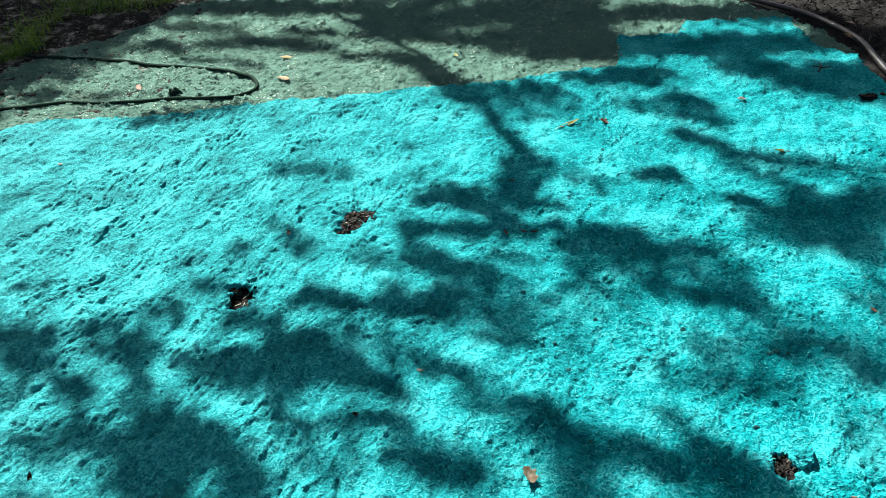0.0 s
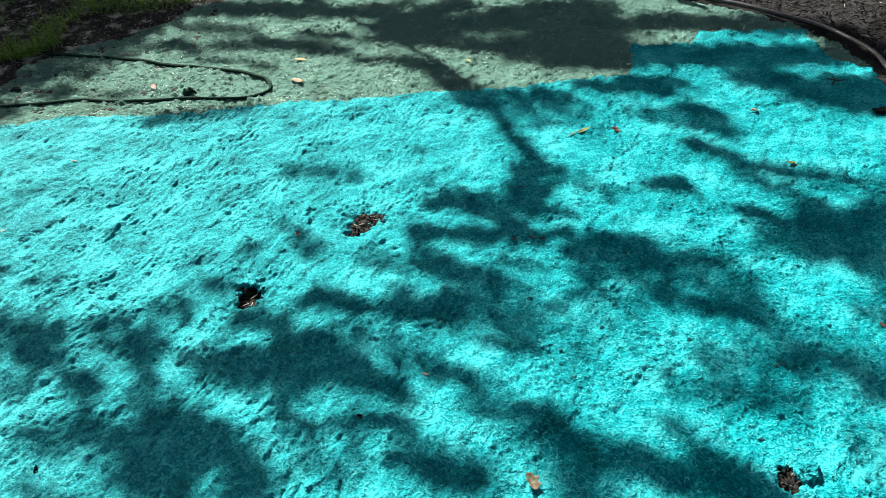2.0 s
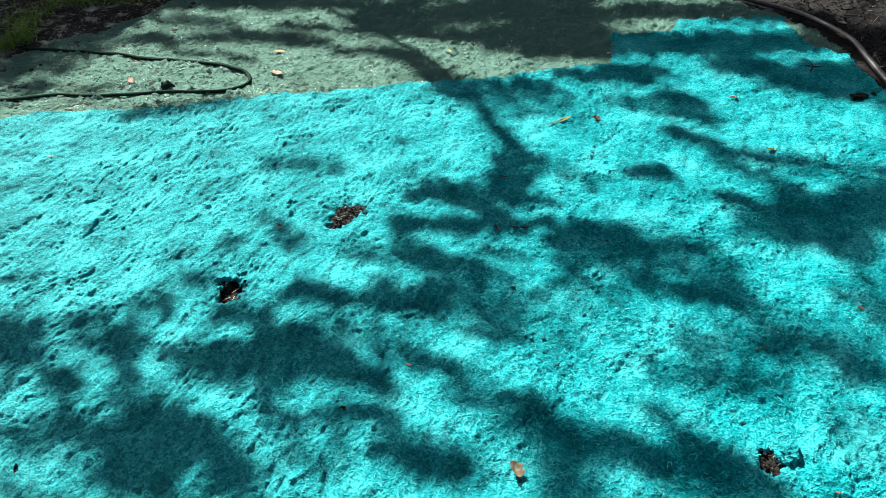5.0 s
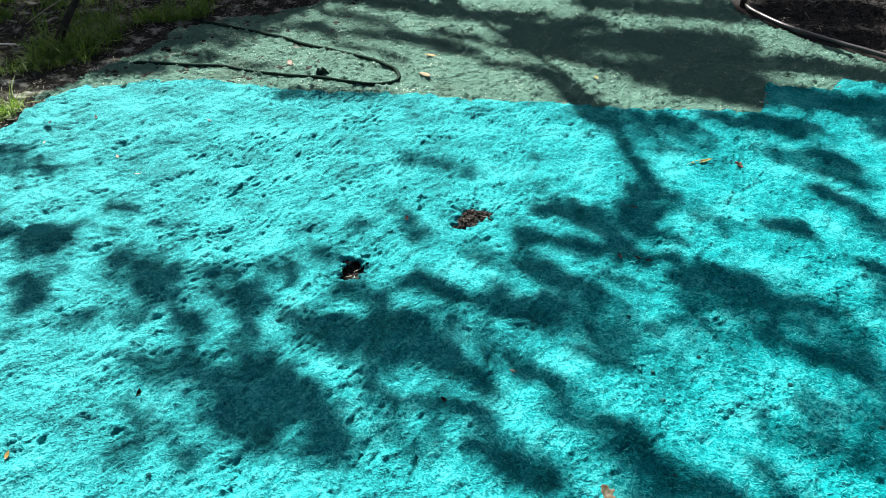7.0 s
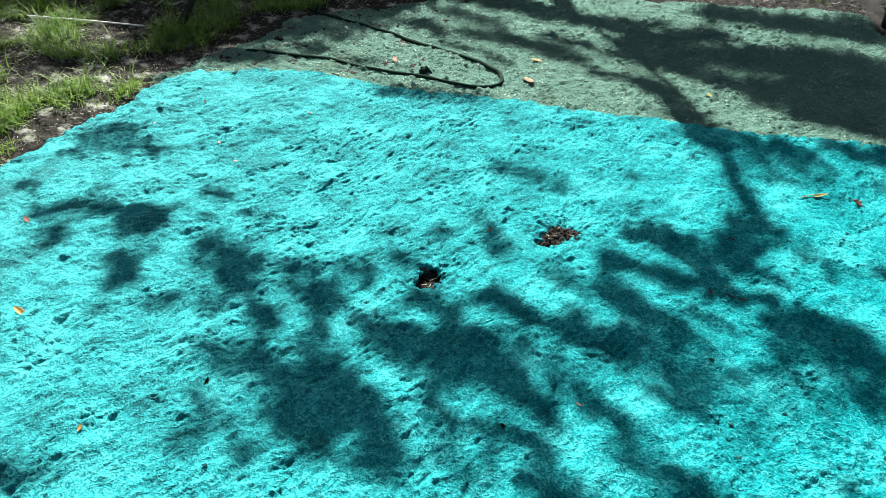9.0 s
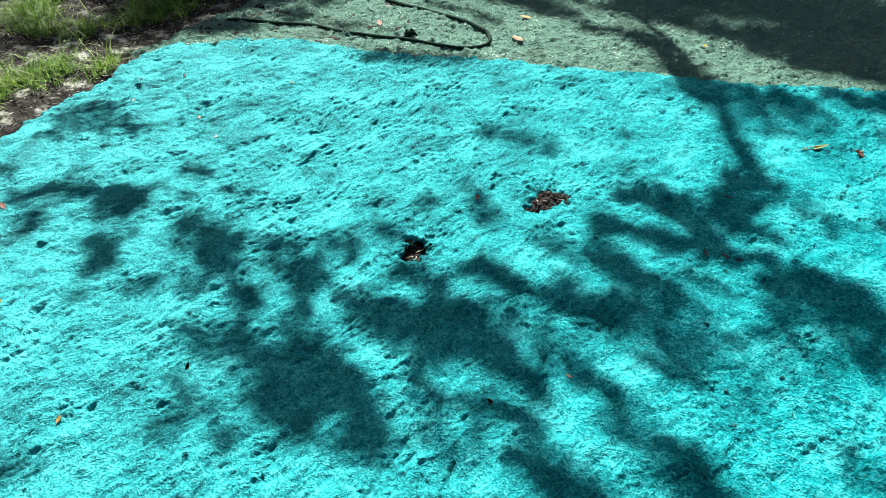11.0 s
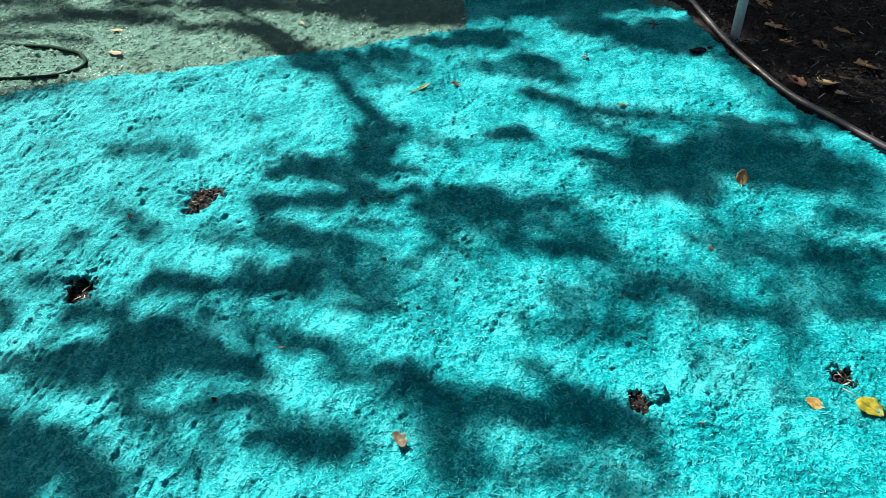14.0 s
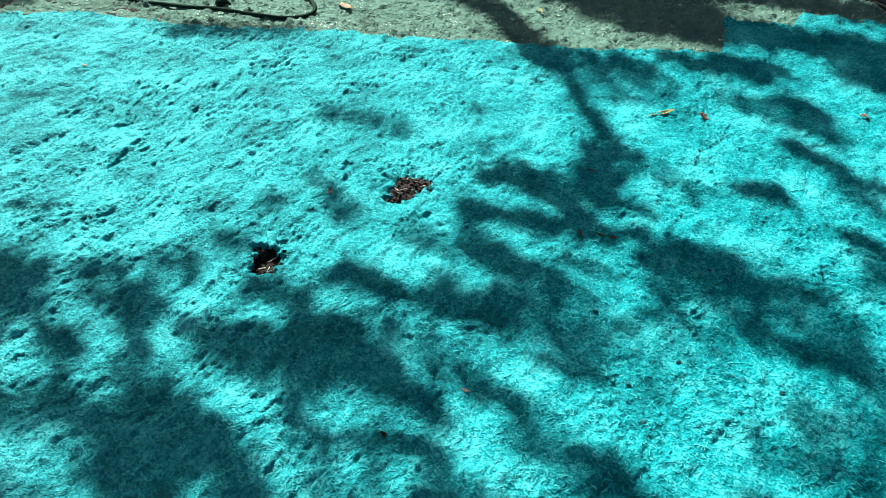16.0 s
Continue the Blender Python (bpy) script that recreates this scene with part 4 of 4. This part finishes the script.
# ---- garden hose ----
RUN = ((-2.46, 3.62), (-2.38, 3.64), (-2.0, 3.65), (-1.7, 3.6), (-1.42, 3.58), (-1.15, 3.55), (-0.98, 3.55), (-0.905, 3.62), (-0.92, 3.74), (-1.0, 3.81), (-1.17, 3.9), (-1.5, 4.03), (-1.76, 4.16), (-2.0, 4.25), (-2.35, 4.38), (-2.46, 4.43))
slack = curve([(x, y, 0) for x, y in RUN], 6)
slack = [Vector((p.x + 0.012 * noise.noise(p * 5), p.y + 0.012 * noise.noise(p * 5 + Vector((7, 0, 0))), float(swell(p.x, p.y)) + 0.006 + 0.003 * noise.noise(p * 4))) for p in slack]
hose = tagged(tube("garden_hose", slack, lambda t: 0.0095 * (0.35 + 0.65 * min(1, 25 * t, 25 * (1 - t))), HOSE, sides=12, wobble=0.45),
              "dark green garden hose looped over the dried mulch", "hose")


# ---- bare soil in the gaps of the fresh mulch ----
for k, (bx, by, w, h, deep) in enumerate(BARE):
    floor = sheet("soil_patch", np.arange(bx - 1.9 * w, bx + 1.9 * w, 0.0035), np.arange(by - 1.9 * h, by + 1.9 * h, 0.0035),
                  lambda x, y, d: swell(x, y) + 0.004 - deep + 0.006 * grain(x * 34, y * 34, 50 + k) + 0.008 * np.abs(grain(x * 75, y * 75, 51 + k)) + 0.004 * grain(x * 140, y * 140, 52 + k)
                  - 0.012 * smooth(1.2, 1.8, np.hypot((x - bx) / w, (y - by) / h)), lambda x, y: np.ones_like(x), CLOD)
    if w * h > 0.0006:
        bits = quads("straw_bits", *chips(4, lambda n: np.column_stack((bx + w * rng.uniform(-0.8, 0.8, n), by + h * rng.uniform(-0.8, 0.8, n))), 0.026, 0.0016, 0.0012, 0.006 - deep, 0.25), STRAW, shade=False)
        tagged(bits, "pale bits of straw lying on the bare soil", "straw", kind="stuff")
    grit = quads("soil_crumbs", *chips(int(30 + 30000 * w * h), lambda n: np.column_stack((bx + w * rng.uniform(-1, 1, n), by + h * rng.uniform(-1, 1, n))), 0.0055, 0.0045, 0.004, 0.002 - deep, 0.6), CLOD, shade=False)
    tagged(grit, "loose dark crumbs of soil in a gap of the mulch", "soil", kind="stuff")
    tagged(floor, "crumbly brown soil showing in a gap of the mulch", "soil", kind="stuff")


def clod(name, label, x, y, size, mat, seed, flat=0.6):
    bm = bmesh.new()
    bmesh.ops.create_icosphere(bm, subdivisions=4, radius=1)
    for v in bm.verts:
        d = 1 + 0.45 * noise.noise(v.co * 1.6 + Vector((seed * 3.1, 0, 0))) + 0.35 * noise.noise(v.co * 3.5 + Vector((0, seed * 1.7, 0))) + 0.08 * noise.noise(v.co * 9)
        v.co = Vector((v.co.x * size[0] * d, v.co.y * size[1] * d, v.co.z * size[2] * d))
    me = bpy.data.meshes.new(name)
    bm.to_mesh(me)
    bm.free()
    me.materials.append(mat)
    me.shade_smooth()
    ob = new(name, me)
    ob.location = (x, y, on_ground(x, y) + size[2] * flat)
    return tagged(ob, label, "clod")


clod("soil_clod", "dark lump of soil near the edging pipe", 1.965, 2.94, (0.04, 0.022, 0.009), SOIL, 1)
clod("soil_clod", "small dark lump of soil near the edging pipe", 2.035, 2.955, (0.012, 0.01, 0.007), SOIL, 2)
clod("mulch_clod", "turquoise lump of mulch beside a bare spot", 0.853, 1.098, (0.03, 0.03, 0.022), TEAL, 3, 0.4)
clod("soil_clod", "dark green-coated clod beside the hose", -1.33, 3.63, (0.03, 0.026, 0.024), HOSE, 4)
clod("soil_clod", "dark clod at the rim of the dried mulch", -2.36, 3.86, (0.028, 0.02, 0.012), SOIL, 5)
# small clods, and shaded dents drawn as lumps of darker colour
for k, (x, y) in enumerate(((-0.98, 0.985), (0.45, 1.65), (0.7, 1.58), (0.78, 1.21), (0.34, 1.2), (0.33, 1.45), (0.705, 2.685), (0.61, 2.03), (0.31, 1.57), (0.25, 1.82), (0.91, 1.452), (0.93, 1.455), (0.965, 1.452))):
    clod("dark_speck", "tiny dark speck on the turquoise mulch", x, y, (0.006 + 0.001 * (k % 4), 0.005 + 0.001 * (k % 3), 0.004), SPECK, 10 + k, 0.2)

twig = thing("twig", "small dark forked twig on the turquoise mulch", "twig", at=(1.89, 3.24, on_ground(1.89, 3.24) + 0.008))
tube("stem", [Vector((-0.03, -0.03, 0)), Vector((0, 0.005, 0.004)), Vector((0.012, 0.05, 0.002))], 0.0035, WOOD, twig, sides=6)
tube("fork", [Vector((0, 0.005, 0.004)), Vector((0.035, 0.0, 0.006))], 0.0028, WOOD, twig, sides=6)
tube("fork", [Vector((0, 0.005, 0.004)), Vector((-0.03, 0.03, 0.005))], 0.0025, WOOD, twig, sides=6)


# ---- fallen leaves ----
def leaf(label, x, y, length, width, mat, turn, tilt=8, roll=0, curl=0.25, lobes=0.0, tail=0.3, lift=0.0, seed=1):
    """A dry leaf: a thin curled blade with a midrib, and its stalk."""
    root = thing("fallen_leaf", label, "leaf", "fallen leaves", at=(x, y, max(on_ground(x + a * length, y + c * length) for a in (-0.3, 0, 0.3) for c in (-0.3, 0, 0.3)) + lift))
    root.rotation_euler = (radians(tilt), radians(roll), radians(turn))
    rows, cols = 19, 9
    verts, faces = [], []
    for side in (1, -1):
        for i in range(rows):
            t = i / (rows - 1)
            half = width / 2 * (t + 0.015) ** 0.55 * (1.012 - t) ** 0.8 / 0.54 * (1 + lobes * math.cos(t * 17 + seed) + 0.05 * math.cos(t * 61 + seed))
            for j in range(cols):
                s = 2 * j / (cols - 1) - 1
                z = curl * (half * abs(s)) ** 1.5 / max(width, 0.01) ** 0.5 * 1.6 + curl * length * 0.5 * (t - 0.45) ** 2 + 0.05 * width * noise.noise(Vector((s * 1.5 + seed, t * 3, seed * 2.3)))
                verts.append((s * half, (t - 0.5) * length, z + side * 0.0005))
    n = rows * cols
    for i in range(rows - 1):
        for j in range(cols - 1):
            q = i * cols + j
            faces += [(q, q + 1, q + cols + 1, q + cols), (n + q + cols, n + q + cols + 1, n + q + 1, n + q)]
    rim = [j for j in range(cols)] + [i * cols + cols - 1 for i in range(1, rows)] + [(rows - 1) * cols + j for j in range(cols - 2, -1, -1)] + [i * cols for i in range(rows - 2, 0, -1)]
    for a, b in zip(rim, rim[1:] + rim[:1]):
        faces.append((b, a, n + a, n + b))
    made("blade", verts, faces, mat, root)
    mid = [Vector((0, (i / 10 - 0.5) * length, curl * length * 0.5 * (i / 10 - 0.45) ** 2 + 0.0008)) for i in range(11)]
    tube("midrib", mid, lambda t: 0.0011 - 0.0006 * t, mat, root, sides=5)
    if tail:
        z0 = mid[0].z
        tube("stalk", [Vector((0, -0.5 * length, z0)), Vector((0.04 * length, -(0.5 + tail * 0.5) * length, z0 + 0.004)), Vector((0.1 * length, -(0.5 + tail) * length, z0 + 0.002))], 0.0011, STRAW, root, sides=5)
    return root


leaf("tan dry leaf on the grey-green mulch", -0.768, 3.70, 0.0697, 0.048, TAN, 65, 6, seed=2)
leaf("small orange leaf on the grey-green mulch", -0.79, 4.0, 0.0656, 0.036, ORANGE, 80, 4, seed=3)
leaf("pinkish dry leaf on the grey-green mulch", -1.555, 3.75, 0.0574, 0.036, RUST, 30, 8, seed=4)
leaf("small olive leaf on the grey-green mulch", 0.16, 3.8, 0.036, 0.024, OLIVE, 20, 6, seed=5)
leaf("rust-red curled leaf on the turquoise mulch", 0.765, 2.93, 0.041, 0.032, RUST, 60, 18, curl=0.9, lobes=0.25, seed=6)
leaf("long narrow yellow-tan leaf on the turquoise mulch", 0.615, 2.935, 0.0943, 0.0224, OLIVE, -72, 10, 12, curl=0.5, seed=7)
leaf("pale dry leaf on the turquoise mulch", 1.41, 3.0, 0.041, 0.0304, PALE, 100, 12, curl=0.6, seed=8)
leaf("olive-yellow leaf on the turquoise mulch", 1.40, 2.545, 0.0492, 0.024, OLIVE, 80, 12, curl=0.5, seed=9)
leaf("tan curled leaf on the turquoise mulch", 0.165, 1.112, 0.05, 0.042, BUFF, 20, 6, 8, curl=1.0, lobes=0.2, tail=0, seed=10, lift=0.002)
leaf("brown leaf standing on its edge on the mulch", 1.585, 1.915, 0.058, 0.056, BROWN, -30, 42, 0, curl=0.15, seed=11, lift=0.02)
leaf("orange oval leaf on the turquoise mulch", 1.234, 0.969, 0.045, 0.049, ORANGE, 28, 3, curl=0.1, tail=0.1, seed=12)
leaf("large yellow leaf beside a bare spot", 1.356, 0.914, 0.07, 0.078, YELLOW, 196, 3, -2, curl=0.12, lobes=0.13, tail=0.6, seed=13)
leaf("orange-brown leaf on the turquoise mulch", -1.905, 1.318, 0.0492, 0.028, ORANGE, 75, 14, curl=0.6, seed=14)
leaf("small orange leaf on the turquoise mulch", -1.38, 0.988, 0.021, 0.014, ORANGE, 10, 15, curl=0.6, seed=15)
leaf("small pale leaf on the turquoise mulch", -1.955, 2.572, 0.0246, 0.0136, PALE, 40, 8, seed=16)
leaf("small pale leaf on the turquoise mulch", -1.782, 2.432, 0.0246, 0.0128, PALE, 120, 8, seed=17)
leaf("small pale leaf on the turquoise mulch", -1.69, 2.96, 0.0213, 0.0128, PALE, 70, 8, seed=18)
leaf("small pale leaf at the rim of the mulch", -2.345, 2.63, 0.0213, 0.0112, PALE, 10, 8, seed=19)
leaf("blackened curled leaf on the turquoise mulch", -1.15, 1.252, 0.0279, 0.016, DARK, 10, 35, curl=1.0, seed=20)
leaf("blackened curled leaf on the turquoise mulch", -0.283, 1.358, 0.023, 0.016, DARK, 60, 25, curl=1.0, seed=21)
leaf("rust leaf fragment on the turquoise mulch", -0.1, 1.508, 0.018, 0.01, PALE, 70, 6, seed=22)
leaf("small orange leaf on the turquoise mulch", 1.285, 1.595, 0.0246, 0.0112, RUST, 30, 10, curl=0.5, seed=23)
leaf("dark red leaf fragment pressed into the mulch", -0.57, 2.252, 0.026, 0.018, DARK, 10, 8, curl=0.3, tail=0, seed=29)
leaf("reddish leaf in the shade on the mulch", -2.27, 1.742, 0.041, 0.024, RUST, 60, 10, seed=24)
for x, y, turn in ((0.234, 2.164, 20), (0.296, 2.162, 70), (0.338, 2.167, 110), (0.299, 2.513, 80)):
    leaf("dark shred of a dry leaf on the turquoise mulch", x, y, 0.03, 0.011, DARK, turn, 10, curl=0.4, tail=0, seed=31)
leaf("pale curled dry leaf beside the edging pipe", 2.309, 3.806, 0.06, 0.035, PALE, 70, 15, curl=0.6, seed=32, lift=0.015)
leaf("small tan dry leaf beside the edging pipe", 2.202, 3.62, 0.04, 0.035, TAN, 30, 15, curl=0.6, seed=33, lift=0.015)
leaf("tiny dark leaf on the turquoise mulch", -2.42, 2.8, 0.0205, 0.0144, DARK, 0, 15, seed=25)
leaf("tiny dark red leaf on the turquoise mulch", -2.26, 2.92, 0.023, 0.016, DARK, 40, 15, seed=26)
leaf("small yellow leaf against the edging pipe", 2.065, 2.69, 0.0287, 0.0208, YELLOW, 40, 20, seed=27)
leaf("pale curled leaf fragment on the mulch", 0.916, 0.977, 0.014, 0.006, RUST, 80, 5, seed=28)
for k, (x, y, size, mat, turn, label) in enumerate((
        (2.473, 3.09, 0.115, TAN, 80, "large tan dry leaf on the bark"), (2.225, 2.545, 0.085, RUST, 35, "pinkish-brown dry leaf on the bark"),
        (2.342, 2.492, 0.095, TAN, 120, "torn tan leaf on the bark"), (2.615, 2.593, 0.11, TAN, 75, "large tan dry leaf on the bark"),
        (2.55, 2.85, 0.07, BROWN, 20, "brown curled leaf on the bark"), (2.42, 2.92, 0.06, BROWN, 140, "brown curled leaf on the bark"),
        (2.34, 2.39, 0.06, PALE, 95, "pale leaf fragment on the bark"), (2.75, 2.95, 0.08, BROWN, 60, "brown curled leaf on the bark"),
        (2.6, 3.4, 0.09, TAN, 10, "tan dry leaf on the bark"), (2.85, 2.4, 0.08, BROWN, 150, "brown curled leaf on the bark"), (2.45, 3.55, 0.07, RUST, 100, "pinkish-brown dry leaf on the bark"))):
    leaf(label, x, y, size * 1.1, size * 1.25, mat, turn, 14, 6, curl=0.2, lobes=0.16, seed=30 + k, lift=0.016)


# ---- loose fibres standing out of the fresh mulch ----
def in_fresh(n):
    p = np.column_stack((rng.uniform(-2.2, 2.0, n), 0.6 + 2.4 * rng.rand(n) ** 1.5))
    keep = (fresh_keep(p[:, 0], p[:, 1]) > 0.004) & (rng.rand(n) < 0.25 + 0.75 * smooth(-0.8, 0.8, p[:, 0]))
    return p[keep]


def fibres(p, length):
    n = len(p)
    a, t = rng.rand(n) * 2 * math.pi, rng.uniform(-0.1, 0.5, n)
    L = length * np.exp(rng.randn(n) * 0.35)
    d = np.stack((np.cos(a), np.sin(a), 0 * a), 1)
    s = np.stack((-np.sin(a), np.cos(a), 0 * a), 1)
    c = np.column_stack((p, swell(p[:, 0], p[:, 1]) + lumps(p[:, 0], p[:, 1]) + 0.0125))
    bow = rng.randn(n) * 0.7
    rows = []
    for k in (-0.5, 0.0, 0.5):
        q = c + d * (L * k)[:, None] + s * (L * bow * (0.25 - k * k))[:, None] + np.array((0, 0, 1)) * (L * t * (k + 0.4) * 0.4 + 0.0003)[:, None]
        rows += [q - s * 0.0006, q + s * 0.0006]
    v = np.stack(rows, 1)
    i = np.arange(n)[:, None, None] * 6
    f = (i + np.array(((0, 1, 3, 2), (2, 3, 5, 4)))[None]).reshape(-1, 4)
    return v.reshape(-1, 3), f


tagged(quads("mulch_fibres", *fibres(in_fresh(15000), 0.011), FIBRE, shade=False), "short turquoise wood fibres matted on the mulch", "fibre", kind="stuff")
